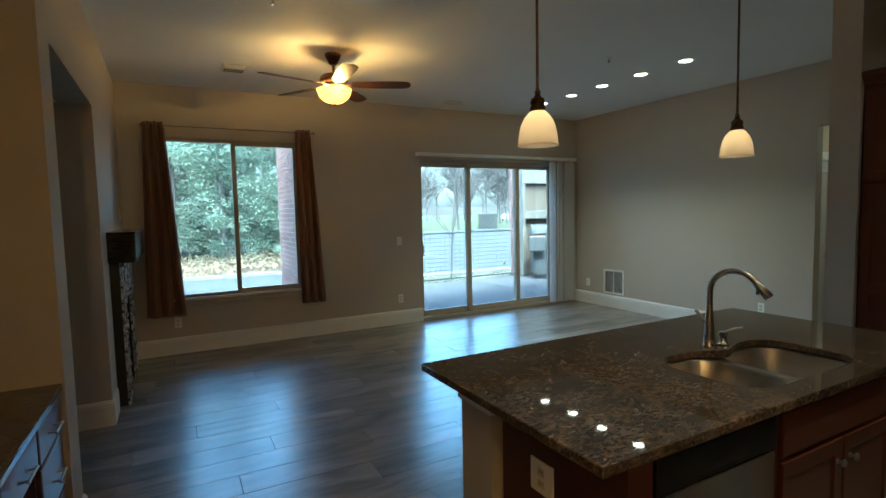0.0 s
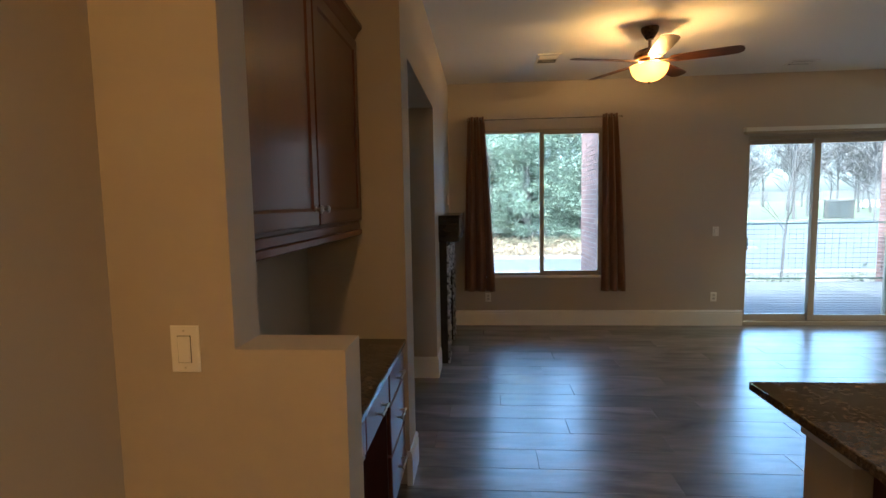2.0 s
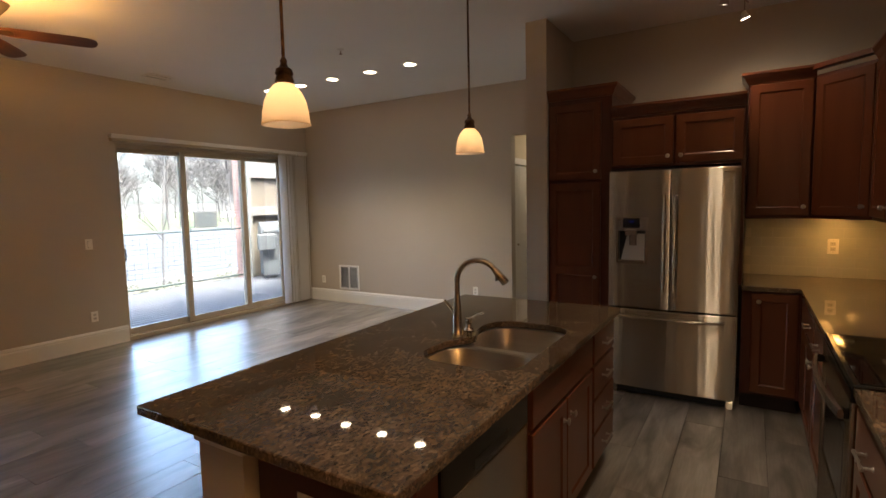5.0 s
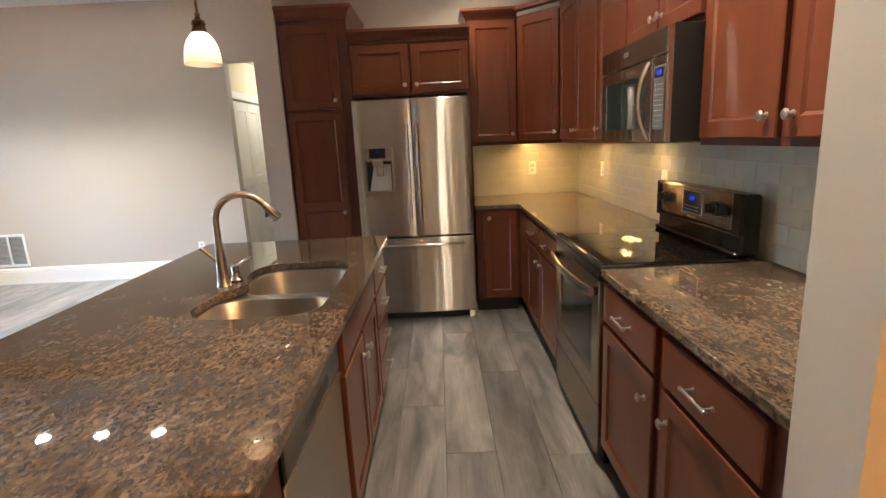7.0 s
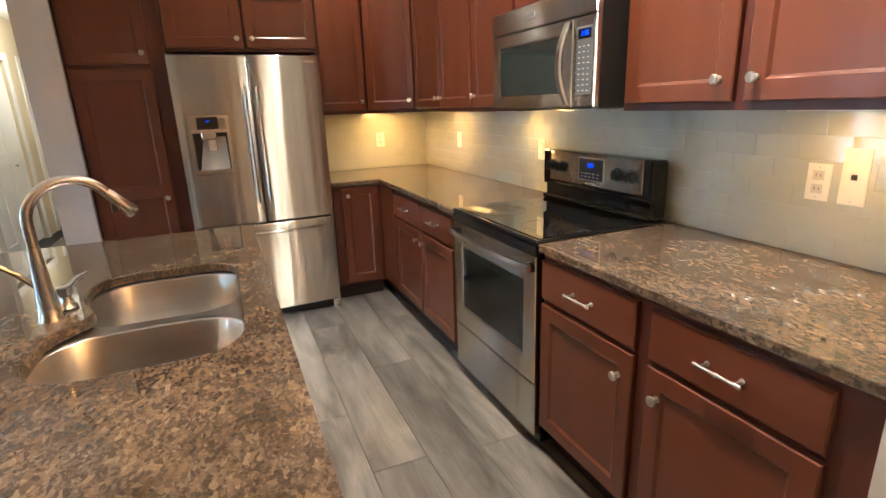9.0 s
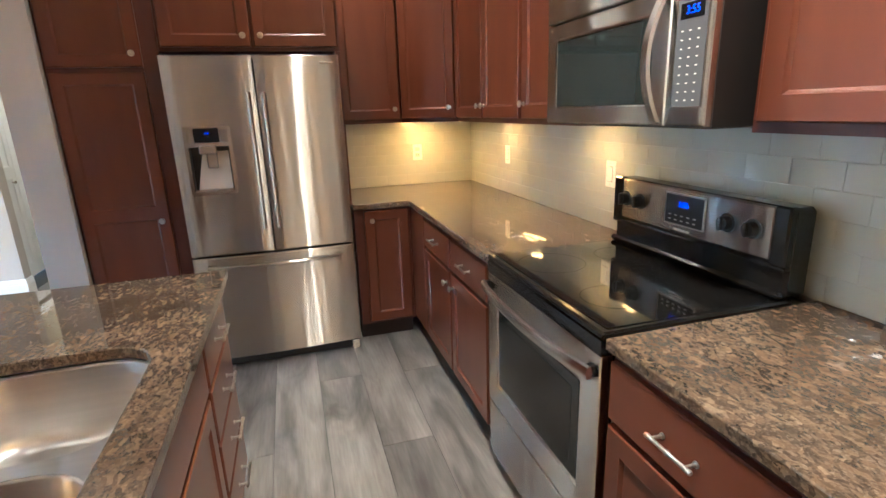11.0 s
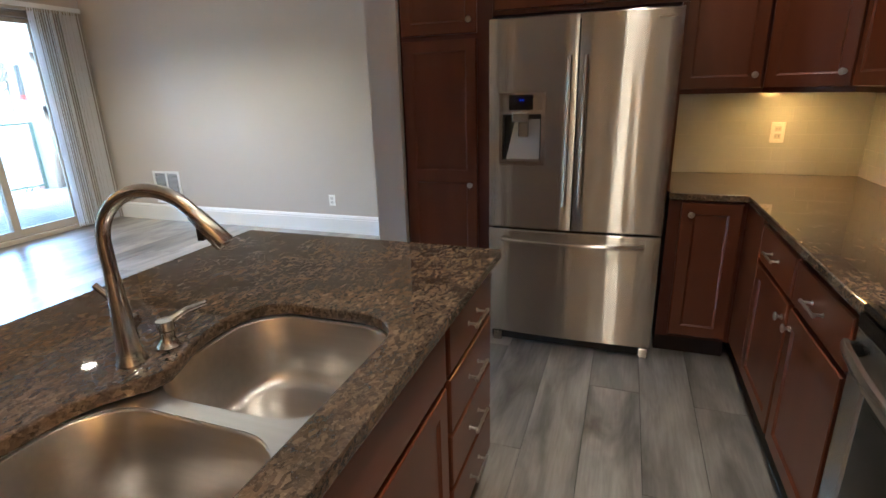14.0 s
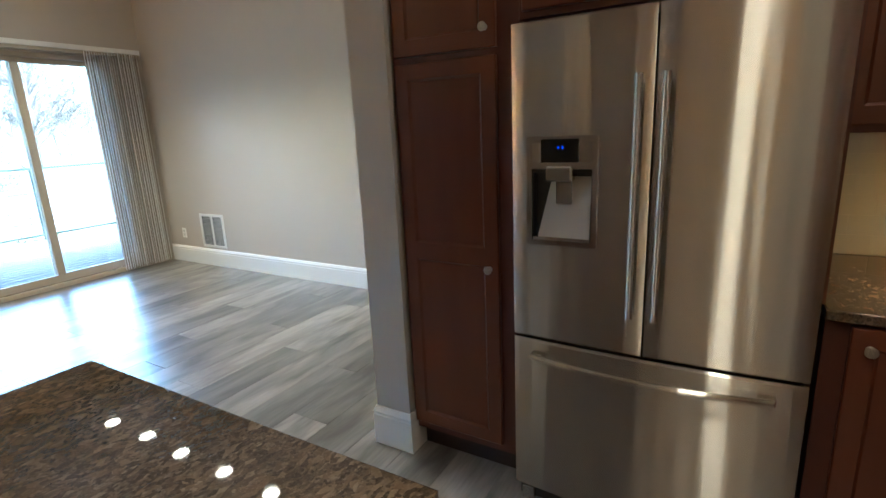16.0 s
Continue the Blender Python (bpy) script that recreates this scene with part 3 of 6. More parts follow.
# window
win = thing("window_1", "two-pane sliding window with almond frame and white sill", "window", kind="structure")
for b, nm in [((0.77, N + 0.03, 0.645, 0.80, N + 0.11, 2.485), "jamb"), ((2.24, N + 0.03, 0.645, 2.27, N + 0.11, 2.485), "jamb"),
              ((0.80, N + 0.03, 2.450, 2.24, N + 0.11, 2.485), "head"), ((0.80, N + 0.03, 0.645, 2.24, N + 0.11, 0.675), "bottom_rail"),
              ((1.497, N + 0.04, 0.675, 1.547, N + 0.10, 2.450), "mullion")]:
    slab(nm, ALMOND, *b, parent=win, bevel=0.003)
for nm, b in (("sash_rail", (1.547, N + 0.045, 0.675, 2.24, N + 0.075, 0.697)), ("sash_rail", (1.547, N + 0.045, 2.425, 2.24, N + 0.075, 2.450)), ("sash_rail", (2.222, N + 0.045, 0.697, 2.24, N + 0.075, 2.425))):
    slab(nm, ALMOND, *b, parent=win, bevel=0.002)
for b in ((0.80, N + 0.075, 0.675, 1.497, N + 0.081, 2.450), (1.547, N + 0.057, 0.697, 2.222, N + 0.063, 2.425)):
    slab("pane", GLASS, *b, parent=win).visible_shadow = False
slab("window_stool", WHITE, 0.75, N - 0.034, 0.617, 2.29, N + 0.03, 0.645, parent=win, bevel=0.004, label="white painted window stool")
slab("window_apron", WALL, 0.77, N - 0.014, 0.555, 2.27, N, 0.617, parent=win, bevel=0.003)
slab("latch", ALMOND, 1.507, N + 0.028, 1.50, 1.532, N + 0.04, 1.58, parent=win, bevel=0.003)

# sliding door
sl = thing("door_1", "three-panel sliding glass door with almond frame", "sliding door", kind="structure")
FY0, FY1 = N + 0.02, N + 0.14
for nm, b in (("head", (3.99, FY0, 2.285, 6.50, FY1, 2.33)), ("threshold", (3.99, FY0 - 0.02, 0.0, 6.50, FY1, 0.045)), ("jamb", (3.99, FY0, 0.045, 4.02, FY1, 2.285)), ("jamb", (6.47, FY0, 0.045, 6.50, FY1, 2.285))):
    slab(nm, ALMOND, *b, parent=sl, bevel=0.003)
for x0, x1, y in ((4.02, 4.865, FY0 + 0.065), (4.785, 5.775, FY0 + 0.02), (5.70, 6.47, FY0 + 0.065)):
    p = part("panel", box(box(bmesh.new(), x0, y, 0.045, x1, y + 0.035, 0.125), x0, y, 2.235, x1, y + 0.035, 2.285), ALMOND, sl)
    wl = 0.032 if x0 < 4.1 else 0.072
    wr = 0.072
    slab("stile", ALMOND, x0, y, 0.125, x0 + wl, y + 0.035, 2.235, parent=p, bevel=0.003)
    slab("stile", ALMOND, x1 - wr, y, 0.125, x1, y + 0.035, 2.235, parent=p, bevel=0.003)
    slab("pane", GLASS, x0 + wl, y + 0.014, 0.125, x1 - wr, y + 0.020, 2.235, parent=p).visible_shadow = False
slab("track", STEEL_H, 4.02, FY0 + 0.006, 0.045, 6.47, FY0 + 0.012, 0.056, parent=sl)
bm = tube(bmesh.new(), [(4.035, FY0 + 0.06, 0.93), (4.035, FY0 + 0.02, 0.95), (4.035, FY0 + 0.005, 1.02), (4.035, FY0 + 0.02, 1.09), (4.035, FY0 + 0.06, 1.11)], 0.008, 8)
part("handle", bm, BLACK_M, sl, "dark curved handle", smooth=True)

# vertical blinds
vb = thing("vertical_blinds", "white vertical blinds bunched open beside the sliding door", "blinds")
slab("head_rail", WHITE, 3.92, N - 0.085, 2.378, 6.89, N - 0.004, 2.425, parent=vb, bevel=0.004)
slab("valance_return", ALMOND, 3.925, N - 0.07, 2.345, 6.88, N - 0.02, 2.377, parent=vb)
rng = random.Random(5)
vane_bm = bmesh.new()
rows = [(u * 0.088, 0.006 * math.cos(u * math.pi)) for u in [k / 6 - 0.5 for k in range(7)]]
va = [[vane_bm.verts.new((x, y + o, z)) for x, y in rows] for z, o in ((0.03, 0), (2.375, 0))]
for A in (va,):
    for k in range(6):
        vane_bm.faces.new((A[0][k], A[0][k + 1], A[1][k + 1], A[1][k]))
VME = keep_mesh(vane_bm, VANE, "vane")
for k in range(22):
    x = 6.33 + k * 0.0255
    shared("vane", VME, vb, pose(x, N - 0.055 + rng.uniform(-0.006, 0.006), 0, 0, 0, 62 + rng.uniform(-9, 9)))

# curtains
rod = thing("curtain_rod", "thin bronze curtain rod above the window", "curtain rod")
part("pole", tube(bmesh.new(), [(0.60, N - 0.075, 2.605), (2.46, N - 0.075, 2.605)], 0.007, 10), NICKEL, rod, smooth=True)
for x in (0.59, 2.47):
    part("finial", lathe(bmesh.new(), [(0.0, -0.015), (0.012, -0.01), (0.016, 0), (0.012, 0.01), (0.0, 0.015)], 12, pose(x, N - 0.075, 2.605, 0, 90, 0)), NICKEL, rod, smooth=True)
for x in (0.70, 2.40):
    part("bracket", box(bmesh.new(), x - 0.006, N - 0.075, 2.597, x + 0.006, N, 2.609), NICKEL, rod)


def curtain(xt0, xt1, xb0, xb1, label, seed, folds=3):
    c = thing("curtain", label, "curtain", pose(0, 0, 0), "curtains beside the window")
    r = random.Random(seed)
    ph = [r.uniform(-0.5, 0.5) for _ in range(folds * 2 + 1)]
    bm, nu, nv = bmesh.new(), folds * 10, 24
    g = []
    for j in range(nv + 1):
        v = j / nv
        z = 0.455 + (2.64 - 0.455) * v
        row = []
        s = (1 - v) ** 0.8
        for i in range(nu + 1):
            u = i / nu
            x = (xb0 * s + xt0 * (1 - s)) * (1 - u) + (xb1 * s + xt1 * (1 - s)) * u
            a = u * folds * 2 * math.pi
            k = int(u * folds * 2)
            y = N - 0.078 + (0.034 + 0.010 * ph[k] * (1 - v)) * math.sin(a + ph[k] * 0.2 * (1 - v)) + 0.012 * math.sin(3 * v + seed)
            row.append(bm.verts.new((x + 0.010 * math.cos(a) * (1 - v), min(y, N - 0.012), z)))
        g.append(row)
    for a, b in zip(g, g[1:]):
        for i in range(nu):
            bm.faces.new((a[i], a[i + 1], b[i + 1], b[i]))
    p = part("cloth", bm, CURTAIN, c, smooth=True, recalc=False)
    md = p.modifiers.new("thickness", "SOLIDIFY")
    md.thickness = 0.002
    for k in range(folds):
        x = xt0 + (xt1 - xt0) * (k + 0.25) / folds
        part("grommet", lathe(bmesh.new(), [(0.012, -0.002), (0.021, -0.002), (0.023, 0), (0.021, 0.002), (0.012, 0.002)], 14, pose(x, N - 0.075, 2.605, 0, 80, 0), cap=False), NICKEL, c, "metal eyelet", smooth=True)
    return c


curtain(0.60, 0.80, 0.52, 0.915, "long brown eyelet curtain open beside window and fireplace", 2)
curtain(2.24, 2.42, 2.225, 2.535, "long brown eyelet curtain open beside the blank wall", 4)


# ---- fireplace ----
fp = thing("fireplace", "mosaic stone fireplace with a black firebox", "fireplace")
bm = bmesh.new()
rng = random.Random(11)
box(bm, W, 5.36, 0, 0.415, 5.70, 1.21)
box(bm, W, 6.22, 0, 0.415, 6.55, 1.21)
box(bm, W, 5.70, 0.86, 0.415, 6.22, 1.21)
part("surround", bm, BLACK_M, fp)
bm = bmesh.new()
z = 0.004
while z < 1.19:
    hh = rng.uniform(0.018, 0.045)
    y = 5.362
    while y < 6.54:
        ww = rng.uniform(0.02, 0.055)
        if not (5.70 - ww < y < 6.22 and z < 0.86):
            box(bm, 0.413, y, z, 0.421 + rng.uniform(0, 0.018), min(y + ww - 0.004, 6.548), min(z + hh - 0.004, 1.205))
        y += ww
    z += hh
part("mosaic", bm, STONE, fp, "small black, grey and white split stones", kind="stuff")
part("firebox", box(box(bmesh.new(), W, 5.70, 0.0, 0.37, 6.22, 0.86), 0.37, 5.70, 0.80, 0.385, 6.22, 0.86), BLACK, fp, "black firebox front")
for k in range(5):
    slab("louver", BLACK_M, 0.37, 5.72, 0.03 + 0.022 * k, 0.384, 6.20, 0.042 + 0.022 * k, parent=fp)
mt = thing("mantel_shelf", "thick black wooden mantel shelf over the fireplace", "mantel", pose(0, 0, 0))
slab("beam", BLACKWOOD, W, 5.28, 1.215, 0.545, 6.60, 1.458, parent=mt, bevel=0.006)
slab("top_board", BLACKWOOD, W, 5.27, 1.458, 0.553, 6.61, 1.470, parent=mt, bevel=0.003)

# ---- small wall fittings ----
def plate(kind, x, y, z, face, w=0.072, h=0.117, label="", rockers=1, rz_extra=None):
    """face: the way it looks: 's', 'w', 'n', 'e'."""
    rz = {"s": 0, "w": -90, "n": 180, "e": 90}[face]
    names = {"switch": "light_switch", "outlet": "wall_outlet", "jack": "wall_jack"}
    o = thing(names[kind], label, {"switch": "light switch", "outlet": "outlet", "jack": "wall jack"}[kind], pose(x, y, z, 0, 0, rz))
    part("plate", front(w, h, [], t=0.006, chamfer=0.002), PLATE, o, m=pose(-w / 2, 0, -h / 2))
    if kind == "switch":
        for k in range(rockers):
            cx = (k - (rockers - 1) / 2) * 0.046
            # near-black slab puts the shade of the gap round the rocker into colour
            slab("bezel", SLOT, cx - 0.0172, -0.0070, -0.0342, cx + 0.0172, -0.0062, 0.0342, parent=o)
            part("rocker", box(bmesh.new(), cx - 0.016, -0.010, -0.033, cx + 0.016, -0.0065, 0.033, bevel=0.0015), PLATE, o, smooth=True)
    elif kind == "outlet":
        for s in (-0.021, 0.021):
            p = part("socket", box(bmesh.new(), -0.017, -0.0085, s - 0.0145, 0.017, -0.0065, s + 0.0145, bevel=0.001), PLATE2, o, smooth=True)
            for sx in (-0.0065, 0.0065):
                slab("slot", SLOT, sx - 0.001, -0.0092, s - 0.003, sx + 0.001, -0.0085, s + 0.006, parent=p)
    else:
        part("socket", box(bmesh.new(), -0.008, -0.010, -0.008, 0.008, -0.0065, 0.008, bevel=0.001), SLOT, o)
    for s in (-h / 2 + 0.012, h / 2 - 0.012):
        part("screw", lathe(bmesh.new(), [(0.003, 0), (0.003, 0.001), (0, 0.0015)], 8, pose(0, -0.0065, s, 90, 0, 0)), PLATE2, o)
    return o


plate("switch", 3.638, N, 1.182, "s", label="white rocker switch on brown wall beside the sliding door")
plate("outlet", 3.636, N, 0.363, "s", label="white outlet low on the wall beside the sliding door")
plate("outlet", 0.83, N, 0.365, "s", label="white outlet under the window near the curtain hem")
plate("outlet", E, 6.665, 0.352, "w", label="white outlet low on the wall near the vertical blinds")
plate("outlet", E, 3.84, 0.352, "w", label="white outlet low on the long living room wall")
plate("switch", 0.030, 1.65, 1.237, "s", label="cream rocker switch on the half wall by the desk nook")
plate("switch", 0.345, 6.70, 1.62, "e", label="white switch on the wall above the mantel")
plate("switch", 5.095, KS + 0.003, 1.165, "n", label="white switch on the glass tile near the kitchen corner")
plate("switch", 3.967, KS + 0.003, 1.160, "n", label="white switch on the glass tile beside the range")
plate("outlet", 2.435, KS + 0.003, 1.155, "n", label="white safety outlet on the glass tile beside the phone jack")
plate("jack", 2.335, KS + 0.003, 1.180, "n", label="tall white phone jack plate on the glass tile", w=0.075, h=0.17)
plate("outlet", KE - 0.003, 0.106, 1.156, "w", label="white outlet on the lit glass tile beside the fridge")

# return air grille
gr = thing("return_air_grille", "white louvred return air grille low on the wall", "air vent", pose(E, 6.108, 0.216, 0, 0, -90))
part("frame", box(box(box(box(box(bmesh.new(), -0.205, -0.012, 0, 0.205, 0, 0.028), -0.205, -0.012, 0.36, 0.205, 0, 0.388), -0.205, -0.012, 0.028, -0.178, 0, 0.36), 0.178, -0.012, 0.028, 0.205, 0, 0.36), -0.010, -0.012, 0.028, 0.010, 0, 0.36), WHITE, gr)
# black sheet stands in for the shaded duct behind the slats
slab("backing", SLOT, -0.178, -0.002, 0.028, 0.178, -0.0005, 0.36, parent=gr)
for k in range(22):
    zc = 0.036 + k * 0.0148
    bm = bmesh.new()
    box(bm, -0.178, -0.010, -0.001, 0.178, -0.0005, 0.001, m=pose(0, 0, zc, -38, 0, 0))
    part("slat", bm, WHITE, gr)


def ceiling_vent(x, y, w, d, label):
    v = thing("ceiling_vent", label, "air vent", pose(x, y, CEIL))
    part("frame", box(box(box(box(bmesh.new(), -w / 2, -d / 2, -0.010, w / 2, -d / 2 + 0.025, 0), -w / 2, d / 2 - 0.025, -0.010, w / 2, d / 2, 0), -w / 2, -d / 2 + 0.025, -0.010, -w / 2 + 0.025, d / 2 - 0.025, 0), w / 2 - 0.025, -d / 2 + 0.025, -0.010, w / 2, d / 2 - 0.025, 0), WHITE, v)
    # black sheet just above the slats, coloured as the shade between them
    slab("backing", SLOT, -w / 2 + 0.024, -d / 2 + 0.024, -0.008, w / 2 - 0.024, d / 2 - 0.024, -0.001, parent=v)
    n = int((d - 0.05) / 0.050)
    for k in range(n):
        yy = -d / 2 + 0.050 + k * 0.050
        part("slat", box(bmesh.new(), -w / 2 + 0.025, -0.009, -0.001, w / 2 - 0.025, 0.009, 0.001, m=pose(0, yy, -0.012, -25 if k < n / 2 else 25, 0, 0)), WHITE, v)


ceiling_vent(1.46, 5.95, 0.24, 0.34, "white ceiling vent near the window")
ceiling_vent(4.29, 6.50, 0.28, 0.20, "white ceiling vent near the sliding door")
for i, (x, y) in enumerate(((4.73, 4.12), (1.513, 4.11))):
    sp = thing("sprinkler_head", "small white sprinkler head on the ceiling", "sprinkler", pose(x, y, CEIL), "sprinkler heads")
    part("escutcheon", lathe(bmesh.new(), [(0.034, 0), (0.034, -0.004), (0.02, -0.012), (0.012, -0.014)], 16), WHITE, sp, smooth=True)
    part("stem", lathe(bmesh.new(), [(0.008, -0.012), (0.008, -0.035), (0.0, -0.036)], 10), NICKEL, sp)
    part("deflector", lathe(bmesh.new(), [(0.018, -0.042), (0.018, -0.044), (0.0, -0.044)], 12), NICKEL, sp)


# ---- lamps ----
for x, y in CANS:
    c = thing("recessed_downlight", "lit round recessed downlight with white ring in ceiling", "downlight", pose(x, y, CEIL), "row of recessed downlights")
    part("trim_ring", lathe(bmesh.new(), [(0.062, 0.0), (0.066, -0.006), (0.088, -0.006), (0.093, -0.001), (0.093, 0.0)], 28), WHITE, c, smooth=True)
    part("lens", lathe(bmesh.new(), [(0.0, -0.003), (0.062, -0.003)], 24, cap=False), LIT, c)

for x, y in PENDANTS:
    p = thing("pendant_lamp", "lit bronze pendant with frosted bell shade over the island", "pendant lamp", pose(x, y, 1.825), "pendants over the island")
    part("shade", lathe(bmesh.new(), [(0.0785, 0.0), (0.0778, 0.012), (0.0750, 0.042), (0.068, 0.077), (0.055, 0.106), (0.039, 0.126), (0.024, 0.138)], 36, cap=False), SHADE, p, "frosted bell-shaped glass shade", smooth=True)
    part("rim", lathe(bmesh.new(), [(0.0785, 0.0), (0.0805, 0.0015), (0.0805, 0.005), (0.0782, 0.006)], 36, cap=False), SHADE, p, smooth=True)
    part("socket_cap", lathe(bmesh.new(), [(0.0, 0.130), (0.028, 0.132), (0.032, 0.142), (0.026, 0.160), (0.030, 0.168), (0.026, 0.182), (0.016, 0.188), (0.010, 0.200), (0.012, 0.210), (0.006, 0.220)], 20), BRONZE, p, smooth=True)
    part("stem", tube(bmesh.new(), [(0, 0, 0.21), (0, 0, 1.235)], 0.0055, 10), BRONZE, p, smooth=True)
    part("canopy", lathe(bmesh.new(), [(0.0, 1.210), (0.02, 1.212), (0.055, 1.223), (0.062, 1.233), (0.062, 1.242)], 24), BRONZE, p, smooth=True)
    part("bulb", lathe(bmesh.new(), [(0.0, 0.040), (0.012, 0.044), (0.020, 0.060), (0.018, 0.080), (0.010, 0.098), (0.010, 0.135)], 14), BULB, p, "glowing bulb", smooth=True).visible_shadow = False

fan = thing("ceiling_fan", "bronze ceiling fan with walnut blades and lit amber bowl", "ceiling fan", pose(*FAN, 0))
part("canopy", lathe(bmesh.new(), [(0.0, 2.966), (0.03, 2.968), (0.042, 2.985), (0.068, 3.03), (0.075, 3.05), (0.075, 3.067)], 28), BRONZE, fan, smooth=True)
part("downrod", tube(bmesh.new(), [(0, 0, 2.90), (0, 0, 2.98)], 0.012, 12), BRONZE, fan, smooth=True)
part("motor", lathe(bmesh.new(), [(0.0, 2.905), (0.03, 2.90), (0.06, 2.885), (0.105, 2.872), (0.125, 2.852), (0.130, 2.825), (0.118, 2.805), (0.090, 2.796), (0.086, 2.775), (0.05, 2.765), (0.05, 2.752), (0.0, 2.750)], 32), BRONZE, fan, "rounded bronze motor housing", smooth=True)
part("bowl", lathe(bmesh.new(), [(0.158, 2.735), (0.155, 2.715), (0.142, 2.680), (0.115, 2.648), (0.075, 2.625), (0.03, 2.614), (0.0, 2.612)], 36, cap=False), BOWL, fan, "lit amber glass bowl", smooth=True)
part("bowl_rim", lathe(bmesh.new(), [(0.158, 2.735), (0.162, 2.738), (0.162, 2.744), (0.156, 2.744)], 36, cap=False), BOWL, fan, smooth=True)
part("finial", lathe(bmesh.new(), [(0.0, 2.590), (0.010, 2.594), (0.014, 2.604), (0.008, 2.612), (0.014, 2.618), (0.0, 2.62)], 14), BRONZE, fan, smooth=True)
bm = bmesh.new()
pts = [(0.17, 0.048), (0.22, 0.060), (0.40, 0.070), (0.60, 0.072), (0.68, 0.066), (0.71, 0.042), (0.72, 0.0)]
outline = [(x, y) for x, y in pts] + [(x, -y) for x, y in reversed(pts[:-1])]
for zz in (-0.003, 0.003):
    bm.faces.new([bm.verts.new((x, y, zz)) for x, y in outline])
bm.verts.ensure_lookup_table()
n0 = len(outline)
for k in range(n0):
    j = (k + 1) % n0
    bm.faces.new((bm.verts[k], bm.verts[j], bm.verts[n0 + j], bm.verts[n0 + k]))
BME = keep_mesh(bm, BLADE, "blade")
bm = bmesh.new()
box(bm, 0.085, -0.012, -0.004, 0.19, 0.012, 0.004)
box(bm, 0.16, -0.035, -0.0075, 0.24, 0.035, -0.0035)
IME = keep_mesh(bm, BRONZE, "blade_iron")
for k in range(5):
    a = -23 + 72 * k
    shared("blade", BME, fan, pose(0, 0, 2.785, 0, 0, a) @ pose(0, 0, 0, -11, 0, 0), "walnut fan blade with a rounded tip")
    shared("blade_iron", IME, fan, pose(0, 0, 2.785, 0, 0, a) @ pose(0, 0, 0, -11, 0, 0))

# the rail runs on west to carry the two added heads
tk = thing("track_light", "slim nickel track light with lit heads, the western two added unseen", "track light", pose(0, 0, 0))
bm = tube(bmesh.new(), [(2.45, 0.76, 2.97), (3.3, 0.86, 2.97), (4.1, 0.9, 2.97), (4.8, 0.86, 2.97), (5.35, 0.72, 2.97)], 0.006, 8)
part("rail", bm, NICKEL, tk, smooth=True)
part("canopy", lathe(bmesh.new(), [(0.0, 3.03), (0.055, 3.036), (0.06, 3.05), (0.06, 3.067)], 20, pose(4.1, 0.9, 0)), NICKEL, tk, smooth=True)
part("stem", tube(bmesh.new(), [(4.1, 0.9, 2.97), (4.1, 0.9, 3.04)], 0.006, 8), NICKEL, tk)
for (x, y), (tx, ty) in zip(TRACK, TRACK_AIM):
    part("drop", tube(bmesh.new(), [(x, y, 2.975), (x, y, 2.875)], 0.004, 8), NICKEL, tk)
    m = look((x, y, 2.85), (tx, ty, 1.2))
    h = part("head", lathe(bmesh.new(), [(0.012, 0.03), (0.018, 0.02), (0.028, -0.005), (0.034, -0.022)], 16, m, cap=False), NICKEL, tk, "small cone-shaped head", smooth=True)
    part("lens", lathe(bmesh.new(), [(0.0, -0.020), (0.032, -0.020)], 14, m, cap=False), LIT, h)


# ---- kitchen cabinets ----
def unit(name, label, category, x, y, rz, w, d, z0, z1, toe=0.0, group=""):
    """A cabinet unit whose face frame is at local y=0, 0..w along its front; toe: height of its recessed toe kick."""
    u = thing(name, label, category, pose(x, y, 0, 0, 0, rz), group)
    slab("body", CARCASS, 0, 0.0, z0 + toe, w, d, z1, parent=u)
    if toe:
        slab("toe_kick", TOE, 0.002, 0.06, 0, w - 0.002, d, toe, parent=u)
    return u


CT = 0.883  # underside of the worktops
# along the south wall (their fronts look north); x is the western end seen from the front
u = unit("base_cabinet", "cherry base cabinet with drawer and door, next to range", "base cabinet", 2.984, 0.322, 180, 0.515, 0.64, 0, CT, 0.115, "base cabinets along the wall")
drawer(u, 0.010, 0.700, 0.485, 0.155)
door(u, 0.010, 0.135, 0.485, 0.545, knob=(0.430, 0.455))
u = unit("base_cabinet", "cherry base cabinet with drawer and door at worktop end", "base cabinet", 2.469, 0.322, 180, 0.611, 0.64, 0, CT, 0.115, "base cabinets along the wall")
drawer(u, 0.038, 0.700, 0.482, 0.155)
door(u, 0.038, 0.135, 0.482, 0.545, knob=(0.045, 0.455))
u = unit("base_cabinet", "cherry base cabinet with two drawers over two doors", "base cabinet", 4.800, 0.322, 180, 1.048, 0.64, 0, CT, 0.115, "base cabinets along the wall")
drawer(u, 0.012, 0.700, 0.480, 0.155)
drawer(u, 0.515, 0.700, 0.480, 0.155)
door(u, 0.012, 0.135, 0.480, 0.545, knob=(0.440, 0.480))
door(u, 0.515, 0.135, 0.480, 0.545, knob=(0.040, 0.480))
u = thing("corner_cabinet", "cherry corner base cabinet under the worktop", "base cabinet", pose(0, 0, 0))
part("body", box(box(bmesh.new(), 4.801, KS + 0.012, 0.115, KE - 0.01, 0.322, CT), 5.122, 0.322, 0.115, KE - 0.01, 0.345, CT), CARCASS, u)
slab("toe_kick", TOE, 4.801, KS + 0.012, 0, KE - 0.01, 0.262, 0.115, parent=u)
